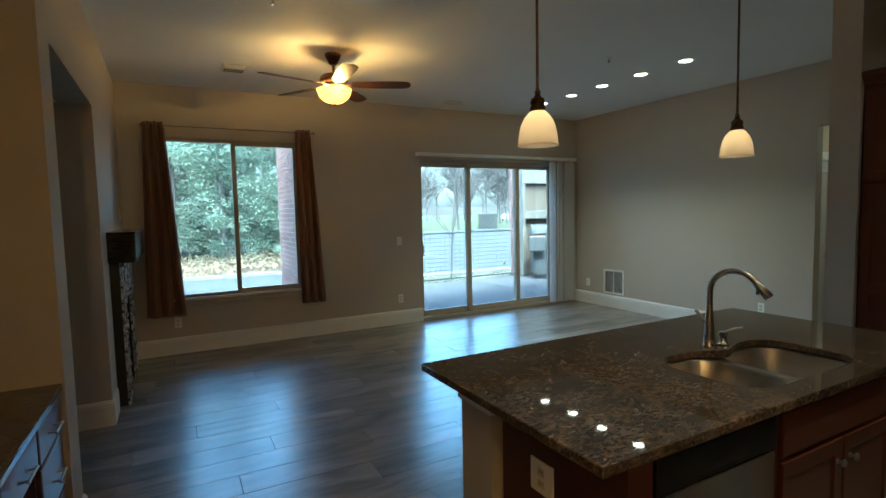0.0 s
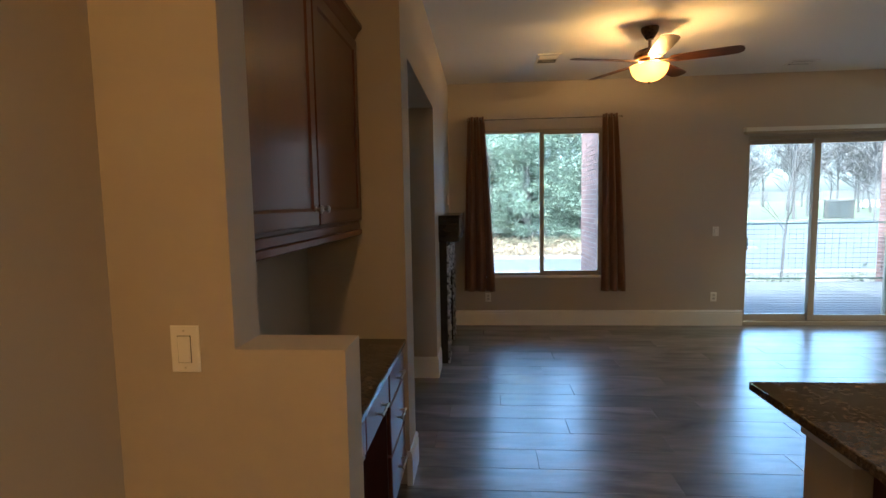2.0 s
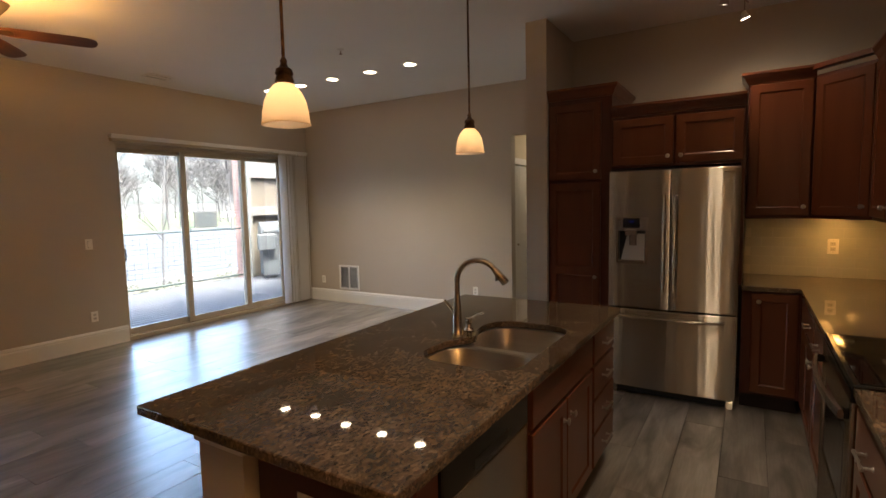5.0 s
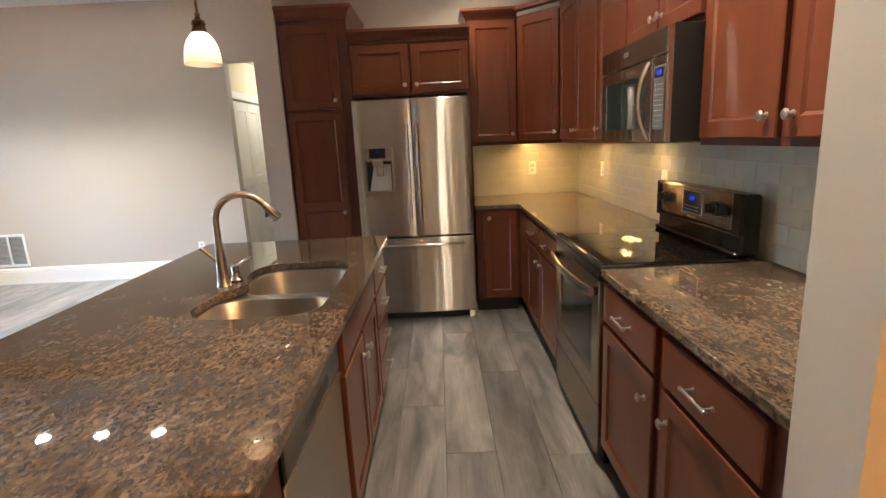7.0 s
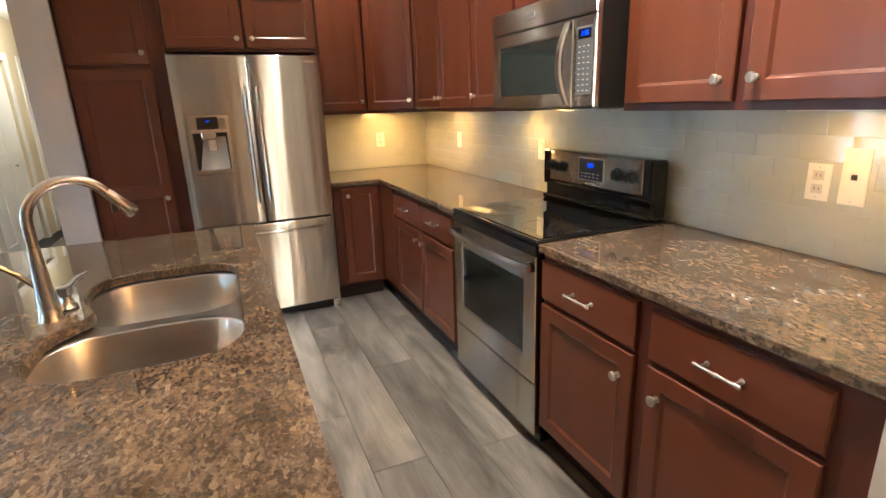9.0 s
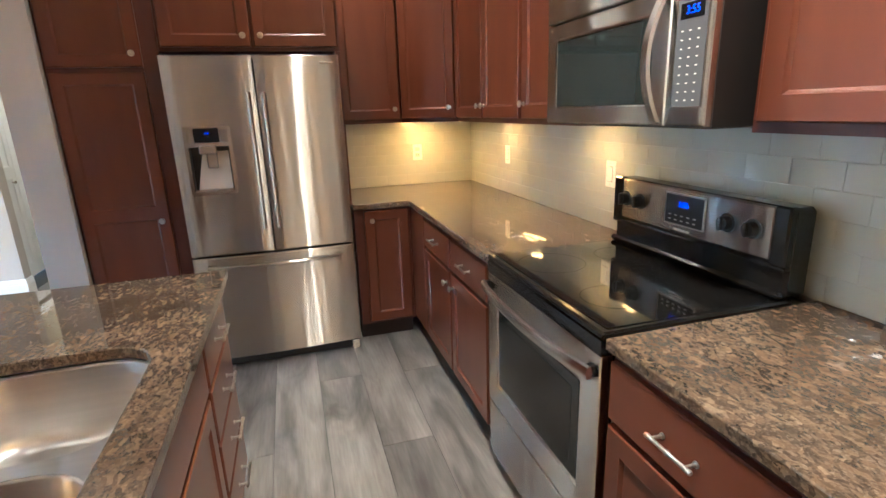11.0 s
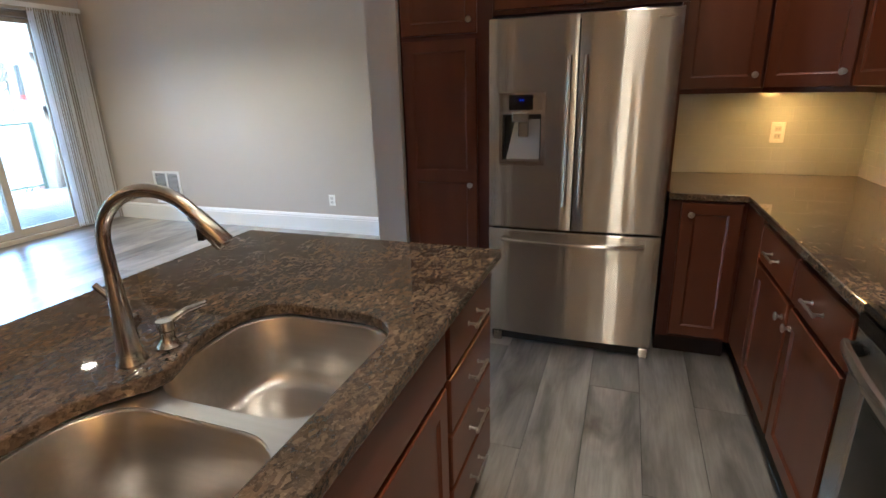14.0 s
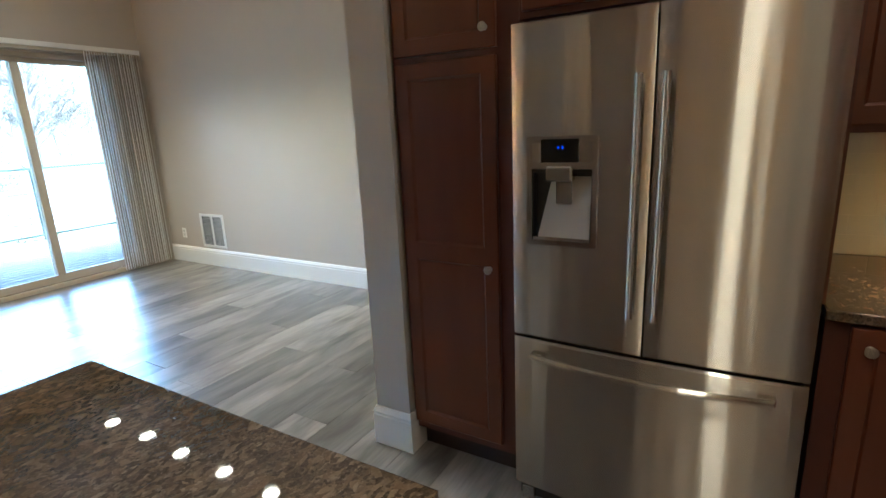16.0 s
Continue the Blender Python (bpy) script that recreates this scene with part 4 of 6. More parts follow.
slab("filler", CHERRY, 4.81, 0.322, 0.13, 5.118, 0.338, 0.868, parent=u, bevel=0.002)
u = unit("base_cabinet", "narrow cherry base cabinet with one tall door beside the fridge", "base cabinet", 5.122, 0.698, -90, 0.352, 0.68, 0, CT, 0.115)
door(u, 0.060, 0.135, 0.278, 0.735, knob=(0.045, 0.675))


def worktop(name, outline, label, holes=(), z=0.915, t=0.032, overhang=0.0):
    w = thing(name, label, "worktop", pose(0, 0, 0))
    bm = bmesh.new()
    loops = [outline, *holes]
    for zz in (z, z - t):
        es = []
        for lp in loops:
            vs = [bm.verts.new((x, y, zz)) for x, y in lp]
            es += [bm.edges.new((vs[i], vs[(i + 1) % len(vs)])) for i in range(len(vs))]
        bmesh.ops.triangle_fill(bm, edges=es, use_beauty=True)
    bm.verts.ensure_lookup_table()
    n, o = sum(map(len, loops)), 0
    for lp in loops:
        for i in range(len(lp)):
            j = (i + 1) % len(lp)
            bm.faces.new((bm.verts[o + i], bm.verts[o + j], bm.verts[n + o + j], bm.verts[n + o + i]))
        o += len(lp)
    bmesh.ops.dissolve_limit(bm, angle_limit=0.01, verts=bm.verts, edges=bm.edges)
    p = part("slab", bm, GRANITE, w, smooth=True)
    bv = p.modifiers.new("edge", "BEVEL")
    bv.width, bv.segments, bv.limit_method, bv.angle_limit = 0.004, 2, "ANGLE", radians(50)
    return w


def arc(cx, cy, r, a0, a1, n=8):
    return [(cx + r * math.cos(radians(a0 + (a1 - a0) * k / n)), cy + r * math.sin(radians(a0 + (a1 - a0) * k / n))) for k in range(n + 1)]


worktop("worktop", [(KE - 0.002, KS + 0.002), (KE - 0.002, 0.703), (5.092, 0.703), (5.092, 0.362), (5.082, 0.352), (3.752, 0.352), (3.752, KS + 0.002)], "polished brown granite worktop in the kitchen corner")
worktop("worktop", [(2.984, KS + 0.002), (2.984, 0.352), (1.859, 0.352), (1.859, KS + 0.002)], "polished brown granite worktop beside the range")


def upper(name, label, x, y, rz, w, d, doors, z0=1.385, z1=2.42, crown_on=True, left=False, right=False, group="wall cabinets along the tiled wall"):
    u = unit(name, label, "wall cabinet", x, y, rz, w, d, z0, z1, group=group)
    for dx, dw, kx in doors:
        door(u, dx, z0 + 0.025, dw, z1 - z0 - 0.05, knob=(kx, 0.065))
    if crown_on:
        crown(0, w, -0.0, z1 - 0.02, d, left, right, parent=u)
    return u


UY = -0.020
upper("wall_cabinet", "cherry wall cabinet with two doors near the tiled corner", 5.190, UY, 180, 0.965, 0.30, [(0.008, 0.460, 0.430), (0.478, 0.460, 0.030)])
upper("wall_cabinet", "narrow cherry wall cabinet with one door beside the microwave", 4.225, UY, 180, 0.470, 0.30, [(0.008, 0.452, 0.030)])
upper("wall_cabinet", "cherry wall cabinet with two doors above the end of the worktop", 2.985, UY, 180, 1.125, 0.30, [(0.022, 0.437, 0.392), (0.498, 0.530, 0.032)])
upper("wall_cabinet", "short cherry wall cabinet above the microwave", 3.752, UY, 180, 0.764, 0.30, [(0.010, 0.366, 0.335), (0.388, 0.366, 0.030)], z0=1.835)
upper("wall_cabinet", "cherry wall cabinet with one door beside the fridge", 5.510, 0.698, -90, 0.418, 0.30, [(0.012, 0.392, 0.355)], left=True)
# diagonal corner wall cabinet
u = thing("corner_wall_cabinet", "cherry diagonal corner wall cabinet with one door", "wall cabinet", pose(0, 0, 0))
bm = bmesh.new()
foot = [(KE - 0.012, KS + 0.012), (KE - 0.012, 0.279), (5.510, 0.279), (5.191, -0.020), (5.191, KS + 0.012)]
lo, hi = [[bm.verts.new((x, y, z)) for x, y in foot] for z in (1.385, 2.42)]
bm.faces.new(lo)
bm.faces.new(hi)
for k in range(5):
    bm.faces.new((lo[k], lo[(k + 1) % 5], hi[(k + 1) % 5], hi[k]))
part("body", bm, CARCASS, u)
ang = math.degrees(math.atan2(-0.020 - 0.279, 5.191 - 5.510))
flen = math.hypot(0.299, 0.319)
sub = part("door", front(flen - 0.03, 0.985, [(0.058, 0.927)]), CHERRY, u, m=pose(5.510, 0.279, 1.41, 0, 0, ang) @ pose(0.015, 0, 0))
shared("knob", KNOB, sub, pose(flen - 0.062, -0.020, 0.065), "round pewter knob")
bm = bmesh.new()
part("crown", box(bmesh.new(), -0.01, -0.05, 2.455, flen + 0.01, 0.02, 2.49, m=pose(5.510, 0.279, 0, 0, 0, ang)), CHERRY_H, u)
bm.free()

# pantry and the cabinet over the fridge
u = unit("pantry_cabinet", "tall cherry pantry cabinet with two doors beside the fridge", "pantry cabinet", 5.120, 2.156, -90, 0.526, 0.68, 0, 2.40, 0.115)
door(u, 0.014, 0.155, 0.430, 1.545, panels=[(0.058, 0.775), (0.845, 1.487)], knob=(0.392, 0.765))
door(u, 0.014, 1.725, 0.430, 0.62, knob=(0.392, 0.065))
crown(0, 0.526, 0, 2.385, 0.68, False, True, parent=u)
u = unit("fridge_wall_cabinet", "cherry wall cabinet with two doors above the fridge", "wall cabinet", 5.120, 1.629, -90, 0.928, 0.68, 1.80, 2.215)
door(u, 0.014, 1.822, 0.442, 0.355, knob=(0.405, 0.055))
door(u, 0.472, 1.822, 0.442, 0.355, knob=(0.037, 0.055))
crown(0, 0.928, 0, 2.20, 0.68, False, False, parent=u)
slab("side_panel", CARCASS, 0.900, 0.005, 0.92, 0.926, 0.68, 1.80, parent=u)

# ---- fridge ----
FXF = 5.020
fr = thing("fridge", "stainless french-door fridge with water dispenser and freezer drawer", "fridge", pose(FXF, 1.627, 0, 0, 0, -90))
FW = 0.905
slab("body", BLACK_M, 0.012, 0.062, 0.03, FW - 0.012, 0.76, 1.755, parent=fr)
slab("kick_plate", BLACK_M, 0.02, 0.03, 0.012, FW - 0.02, 0.10, 0.055, parent=fr)


def bowed(x0, x1, z0, z1, y=0.0, bow=0.016, t=0.055, mat=STEEL, name="door", n=14, full=(0, FW)):
    bm = bmesh.new()
    f = lambda x: y + bow * ((2 * (x - full[0]) / (full[1] - full[0]) - 1) ** 2)
    xs = [x0 + (x1 - x0) * k / n for k in range(n + 1)]
    r = 0.008
    cols = []
    for k, x in enumerate(xs):
        e = r if k in (0, n) else 0.0
        cols.append([bm.verts.new((x, y + t, z0)), bm.verts.new((x, f(x) + r, z0)), bm.verts.new((x, f(x) + e, z0 + r)), bm.verts.new((x, f(x) + e, z1 - r)), bm.verts.new((x, f(x) + r, z1)), bm.verts.new((x, y + t, z1))])
    for a, b in zip(cols, cols[1:]):
        for k in range(6):
            bm.faces.new((a[k], b[k], b[(k + 1) % 6], a[(k + 1) % 6]))
    bm.faces.new(cols[0])
    bm.faces.new(cols[-1])
    return part(name, bm, mat, fr, smooth=True)


dl = bowed(0.0, 0.449, 0.703, 1.775)
dr = bowed(0.455, FW, 0.703, 1.775)
fz = bowed(0.0, FW, 0.060, 0.692, name="freezer_drawer")


def bar(parent, a, b, r, mat, standoff, seg=12):
    a, b = Vector(a), Vector(b)
    o = Vector((0, standoff, 0))
    p = part("handle", tube(bmesh.new(), [a, b], r, seg), mat, parent, "long brushed steel bar handle", smooth=True)
    d = (b - a).normalized() * 0.03
    for q in (a + d, b - d):
        part("mount", tube(bmesh.new(), [q, q + o], r * 0.7, 8), mat, p)
    return p


bar(dl, (0.415, -0.048, 0.85), (0.415, -0.048, 1.585), 0.0115, STEEL, 0.055)
bar(dr, (0.489, -0.048, 0.85), (0.489, -0.048, 1.585), 0.0115, STEEL, 0.055)
pts = [(0.085 + 0.735 * k / 12, -0.020 - 0.040 * (1 - (k / 6 - 1) ** 2), 0.640) for k in range(13)]
h = part("handle", tube(bmesh.new(), pts, 0.012, 12), STEEL_H, fz, "long bowed steel handle", smooth=True)
for x in (0.10, 0.805):
    part("mount", box(bmesh.new(), x - 0.022, -0.022, 0.628, x + 0.022, 0.02, 0.652, bevel=0.004), STEEL_H, h)
cutter = part("cutter", box(bmesh.new(), 0.078, -0.05, 1.072, 0.280, 0.046, 1.322), STEEL, fr)
cut = dl.modifiers.new("cavity", "BOOLEAN")
cut.object, cut.operation = cutter, "DIFFERENCE"
cut_mesh = bpy.data.meshes.new_from_object(dl.evaluated_get(bpy.context.evaluated_depsgraph_get()))
dl.modifiers.remove(cut)
dl.data = cut_mesh
bpy.data.objects.remove(cutter)
bm = bmesh.new()
for b in ((0.061, -0.003, 1.057, 0.079, 0.02, 1.418), (0.279, -0.003, 1.057, 0.297, 0.02, 1.418), (0.079, -0.003, 1.400, 0.279, 0.02, 1.418), (0.079, -0.003, 1.057, 0.279, 0.02, 1.073), (0.079, -0.003, 1.312, 0.279, 0.02, 1.334)):
    box(bm, *b)
ds = part("dispenser", bm, NICKEL, fr, "water and ice dispenser with a dark display")
slab("fascia", STEEL_H, 0.079, -0.0015, 1.334, 0.279, 0.02, 1.400, parent=ds)
bm = bmesh.new()
for b in ((0.079, 0.004, 1.074, 0.0815, 0.044, 1.320), (0.2765, 0.004, 1.074, 0.279, 0.044, 1.320), (0.0815, 0.0415, 1.074, 0.2765, 0.044, 1.320), (0.0815, 0.004, 1.300, 0.2765, 0.0415, 1.311)):
    box(bm, *b)
part("cavity", bm, BLACK_M, ds, "dark recess")
slab("display", BLACK, 0.112, -0.0065, 1.334, 0.236, -0.0015, 1.408, parent=ds)
slab("spout", NICKEL, 0.128, -0.016, 1.272, 0.218, 0.030, 1.322, parent=ds, bevel=0.006)
bm = bmesh.new()
lo_edge = [bm.verts.new(v) for v in ((0.098, 0.004, 1.082), (0.272, 0.004, 1.082), (0.268, 0.038, 1.285), (0.138, 0.038, 1.285))]
hi_edge = [bm.verts.new(v.co + Vector((0, 0.003, 0))) for v in lo_edge]
bm.faces.new(lo_edge)
bm.faces.new(hi_edge)
for k in range(4):
    bm.faces.new((lo_edge[k], lo_edge[(k + 1) % 4], hi_edge[(k + 1) % 4], hi_edge[k]))
part("back_panel", bm, DISPGREY, ds)
pd = part("paddle", box(bmesh.new(), 0.160, 0.004, 1.195, 0.214, 0.012, 1.272, m=pose(0, 0, 0), bevel=0.004), NICKEL, ds, smooth=True)
slab("drip_tray", STEEL_H, 0.083, -0.002, 1.073, 0.275, 0.040, 1.083, parent=ds)
slab("badge", PEWTER, 0.80, -0.0005 + 0.007, 1.730, 0.87, 0.009, 1.738, parent=dr)
for k in (0, 1):
    slab("display_bar", BLUE, 0.168 + 0.014 * k, -0.0072, 1.378, 0.172 + 0.014 * k, -0.0065, 1.386, parent=ds)
for x in (0.03, 0.845):
    slab("foot", STEEL, x, 0.012, 0.0, x + 0.05, 0.06, 0.058, parent=fr, bevel=0.004)


# ---- range ----
rg = thing("range", "stainless and black electric range with a glass cooktop", "range", pose(3.748, 0.352, 0, 0, 0, 180))
RW = 0.760
slab("body", BLACK, 0.004, 0.03, 0.03, RW - 0.004, 0.665, 0.905, parent=rg)
ck = part("cooktop", box(bmesh.new(), 0.001, -0.004, 0.903, RW - 0.001, 0.60, 0.925, bevel=0.006), BLACK, rg, smooth=True)
part("glass", box(bmesh.new(), 0.02, 0.02, 0.9252, RW - 0.02, 0.585, 0.9275), GLASS_TOP, ck)
for cx, cy, rr in ((0.20, 0.16, 0.115), (0.56, 0.16, 0.09), (0.20, 0.44, 0.09), (0.56, 0.44, 0.115)):
    part("burner_ring", lathe(bmesh.new(), [(rr, 0.9277), (rr + 0.003, 0.9278)], 36, pose(cx, cy, 0), cap=False), RING, ck)
od = part("oven_door", front(RW - 0.008, 0.545, [(0.095, 0.440)], stile=0.085, t=0.035, slope=0.006, depth=0.006), STEEL_H, rg, m=pose(0.004, 0.03, 0.315))
slab("top_trim", BLACK, 0.004, -0.006, 0.862, RW - 0.004, 0.03, 0.902, parent=rg)
slab("window", OVEN_GLASS, 0.098, -0.0305, 0.108, RW - 0.106, -0.0285, 0.427, parent=od)
slab("inner_window", BLACK, 0.135, -0.0312, 0.145, RW - 0.143, -0.0305, 0.390, parent=od)
pts = [(0.012 + 0.728 * k / 14, -0.058 - 0.030 * (1 - (k / 7 - 1) ** 2), 0.500) for k in range(15)]
bm = bmesh.new()
rows = []
for x, y, z in pts:
    rows.append([bm.verts.new((x, y - 0.007, z - 0.018)), bm.verts.new((x, y + 0.007, z - 0.018)), bm.verts.new((x, y + 0.009, z)), bm.verts.new((x, y + 0.004, z + 0.016)), bm.verts.new((x, y - 0.006, z + 0.014)), bm.verts.new((x, y - 0.010, z))])
for a, b in zip(rows, rows[1:]):
    for k in range(6):
        bm.faces.new((a[k], a[(k + 1) % 6], b[(k + 1) % 6], b[k]))
bm.faces.new(rows[0])
bm.faces.new(rows[-1])
h = part("handle", bm, NICKEL, od, "wide bowed steel handle", smooth=True)
for x in (0.020, 0.715):
    slab("mount", BLACK, x, -0.055, 0.484, x + 0.022, -0.034, 0.514, parent=h)
sd = part("storage_drawer", front(RW - 0.008, 0.235, [], t=0.033), STEEL_H, rg, m=pose(0.004, 0.03, 0.072))
# back panel: leaning console
cn = part("console", box(bmesh.new(), 0.0, 0.556, 0.9285, RW, 0.640, 1.182, bevel=0.012), BLACK, rg, smooth=True)
part("console_face", box(bmesh.new(), 0.052, 0.546, 1.032, RW - 0.052, 0.560, 1.180, bevel=0.003), STEEL_H, cn, smooth=True)
for x in (0.0, RW - 0.050):
    part("console_edge", box(bmesh.new(), x, 0.541, 1.020, x + 0.050, 0.570, 1.187, bevel=0.006), BLACK, cn, smooth=True)
part("console_lip", box(bmesh.new(), 0.0, 0.541, 1.008, RW, 0.570, 1.024, bevel=0.005), BLACK, cn, smooth=True)
part("vent_ledge", box(bmesh.new(), 0.0, 0.535, 0.9285, RW, 0.560, 0.952, bevel=0.008), BLACK, cn, smooth=True)
dp = part("display", box(bmesh.new(), 0.292, 0.5435, 1.058, 0.472, 0.5470, 1.166, bevel=0.001), PEWTER, cn, smooth=True)
part("screen", box(bmesh.new(), 0.298, 0.5420, 1.063, 0.466, 0.5436, 1.161), BLACK_M, dp, "black clock display")
for x in (0.078, 0.160, 0.560, 0.650):
    m = pose(x, 0.546, 1.108, 90, 0, 0)
    k = part("knob", lathe(bmesh.new(), [(0.029, 0), (0.029, 0.004), (0.023, 0.006), (0.021, 0.024), (0.019, 0.027), (0.0, 0.027)], 24, m), BLACK_M, cn, "black round control knob", smooth=True)
    part("grip", box(bmesh.new(), -0.006, -0.021, 0.020, 0.006, 0.021, 0.036, m=m, bevel=0.002), BLACK_M, k, smooth=True)
    part("pointer", box(bmesh.new(), -0.001, 0.006, 0.036, 0.001, 0.020, 0.0368, m=m), NICKEL, k)


def writing(text, m, size, mat, parent):
    cu = bpy.data.curves.new("digits", "FONT")
    cu.body, cu.size, cu.align_x, cu.align_y, cu.extrude = text, size, "CENTER", "CENTER", 0.0003
    ob = new("digits", cu)
    dg = bpy.context.evaluated_depsgraph_get()
    me = bpy.data.meshes.new_from_object(ob.evaluated_get(dg))
    me.materials.clear()
    me.materials.append(mat)
    bpy.data.objects.remove(ob)
    o = new("digits", me)
    o.parent = parent
    o.matrix_local = m
    return tagged(o, "blue clock digits 3:55")


writing("3:55", pose(0.380, 0.5418, 1.130, 90, 0, 0), 0.027, BLUE, dp)
for r in range(2):
    for c in range(5):
        slab("button", PLATE2, 0.314 + 0.028 * c, 0.5412, 1.074 + 0.016 * r, 0.327 + 0.028 * c, 0.5420, 1.078 + 0.016 * r, parent=dp)
slab("badge", PEWTER, 0.340, 0.5452, 1.040, 0.410, 0.5460, 1.046, parent=cn)

# ---- microwave ----
mw = thing("microwave", "stainless over-the-range microwave with a bowed handle and a keypad", "microwave", pose(3.750, 0.095, 0, 0, 0, 180))
slab("body", BLACK_M, 0.0, 0.0, 1.400, RW, 0.415, 1.828, parent=mw)
md = part("door", front(0.620, 0.322, [(0.050, 0.272)], stile=0.060, t=0.022, slope=0.006, depth=0.005), STEEL_H, mw, m=pose(0.002, 0.0, 1.403))
slab("glass", OVEN_GLASS, 0.066, -0.0195, 0.056, 0.554, -0.0178, 0.266, parent=md)
for b in ((0.0575, -0.0235, 0.0475, 0.0625, -0.0215, 0.2745), (0.0625, -0.0235, 0.2700, 0.556, -0.0215, 0.2745)):
    slab("glass_trim", NICKEL, *b, parent=md)
part("vent_panel", front(RW - 0.004, 0.095, [], t=0.024), STEEL_H, mw, m=pose(0.002, 0, 1.730))
slab("badge", PEWTER, 0.315, -0.0265, 1.772, 0.365, -0.0245, 1.792, parent=mw)
kp = part("control_panel", front(0.133, 0.322, [], t=0.022), STEEL_H, mw, m=pose(0.625, 0, 1.403))
slab("keypad_frame", NICKEL, 0.021, -0.0238, 0.044, 0.121, -0.0224, 0.290, parent=kp)
slab("keypad", KEYGREY, 0.024, -0.0250, 0.047, 0.118, -0.0238, 0.287, parent=kp)
slab("display", BLACK, 0.034, -0.0258, 0.243, 0.108, -0.0250, 0.278, parent=kp)
writing("3:55", pose(0.074, -0.0264, 0.261, 90, 0, 0), 0.026, BLUE, kp)
for r in range(9):
    for c in range(3):
        slab("button", PLATE2, 0.040 + 0.026 * c, -0.0254, 0.060 + 0.0195 * r, 0.047 + 0.026 * c, -0.0250, 0.0625 + 0.0195 * r, parent=kp)
pts = [(0.597, -0.030 - 0.042 * (1 - (k / 8 - 1) ** 2), 0.010 + 0.300 * k / 16) for k in range(17)]
bm = bmesh.new()
rows = [[bm.verts.new((x - 0.014, y + 0.006, z)), bm.verts.new((x - 0.011, y - 0.004, z)), bm.verts.new((x + 0.011, y - 0.004, z)), bm.verts.new((x + 0.014, y + 0.006, z))] for x, y, z in pts]
for a, b in zip(rows, rows[1:]):
    for k in range(4):
        bm.faces.new((a[k], a[(k + 1) % 4], b[(k + 1) % 4], b[k]))
bm.faces.new(rows[0])
bm.faces.new(rows[-1])
part("handle", bm, NICKEL, md, "bowed steel handle", smooth=True)
slab("grease_filter", STEEL, 0.06, 0.06, 1.393, 0.70, 0.34, 1.400, parent=mw)

# under-cabinet lights
for x, y, w, d in ((5.60, 0.10, 0.08, 0.24), (5.02, -0.14, 0.24, 0.08), (4.00, -0.14, 0.24, 0.08), (2.30, -0.14, 0.24, 0.08)):
    o = thing("under_cabinet_light", "small lit strip light under the wall cabinet", "cabinet light", pose(x, y, 1.383), "lights under the wall cabinets")
    slab("housing", WHITE, -w / 2, -d / 2, -0.004, w / 2, d / 2, 0.002, parent=o)

# ---- island ----
IX0, IX1, IY0, IY1 = 1.735, 3.970, 1.306, 2.360
sink_hole = (arc(2.715, 1.530, 0.125, 180, 270) + arc(3.245, 1.525, 0.120, 270, 360) + arc(3.245, 1.710, 0.120, 0, 90)
             + [(3.175, 1.830), (3.110, 1.815), (3.060, 1.793), (3.015, 1.776), (2.975, 1.782), (2.945, 1.805), (2.905, 1.835), (2.850, 1.855)] + arc(2.725, 1.725, 0.135, 90, 180))
worktop("island_worktop", [(IX0, IY0), (IX1, IY0), (IX1, IY1), (IX0, IY1)], "polished brown granite island worktop with a sink cutout", [sink_hole])

u = unit("sink_cabinet", "cherry sink base cabinet with a false front over two doors", "base cabinet", 2.604, 1.352, 0, 0.860, 0.60, 0, 0.66, 0.115)
slab("front_rail", CARCASS, 0, 0, 0.66, 0.86, 0.02, CT, parent=u)
slab("back_rail", CARCASS, 0, 0.56, 0.66, 0.86, 0.60, CT, parent=u)
slab("side_rail", CARCASS, 0, 0.02, 0.66, 0.012, 0.56, CT, parent=u)
slab("side_rail", CARCASS, 0.848, 0.02, 0.66, 0.86, 0.56, CT, parent=u)
drawer(u, 0.012, 0.700, 0.836, 0.155, pull=False)
door(u, 0.012, 0.135, 0.412, 0.545, knob=(0.370, 0.460))
door(u, 0.436, 0.135, 0.412, 0.545, knob=(0.042, 0.460))
u = unit("drawer_cabinet", "cherry island cabinet with a stack of four drawers", "base cabinet", 3.466, 1.352, 0, 0.484, 0.60, 0, CT, 0.115)
for z, hh in ((0.700, 0.155), (0.512, 0.172), (0.326, 0.172), (0.135, 0.175)):
    drawer(u, 0.016, z, 0.440, hh)
u = unit("end_cabinet", "dark cherry end panel cabinet beside the dishwasher", "base cabinet", 1.880, 1.352, 0, 0.100, 0.60, 0, CT, 0.115)
dwm = thing("dishwasher", "black dishwasher with a steel-edged door in the island", "dishwasher", pose(1.984, 1.350, 0))
slab("tub", BLACK_M, 0.004, 0.02, 0.10, 0.612, 0.58, 0.870, parent=dwm)
part("door", front(0.608, 0.615, [], t=0.024), STEEL_H, dwm, m=pose(0.004, 0.02, 0.115))
cp = part("control_panel", front(0.608, 0.125, [], t=0.028), BLACK, dwm, m=pose(0.004, 0.02, 0.738))
slab("handle_recess", BLACK_M, 0.18, -0.0295, 0.02, 0.43, -0.028, 0.05, parent=cp)
slab("kick_plate", BLACK_M, 0.004, 0.07, 0.0, 0.612, 0.09, 0.10, parent=dwm)

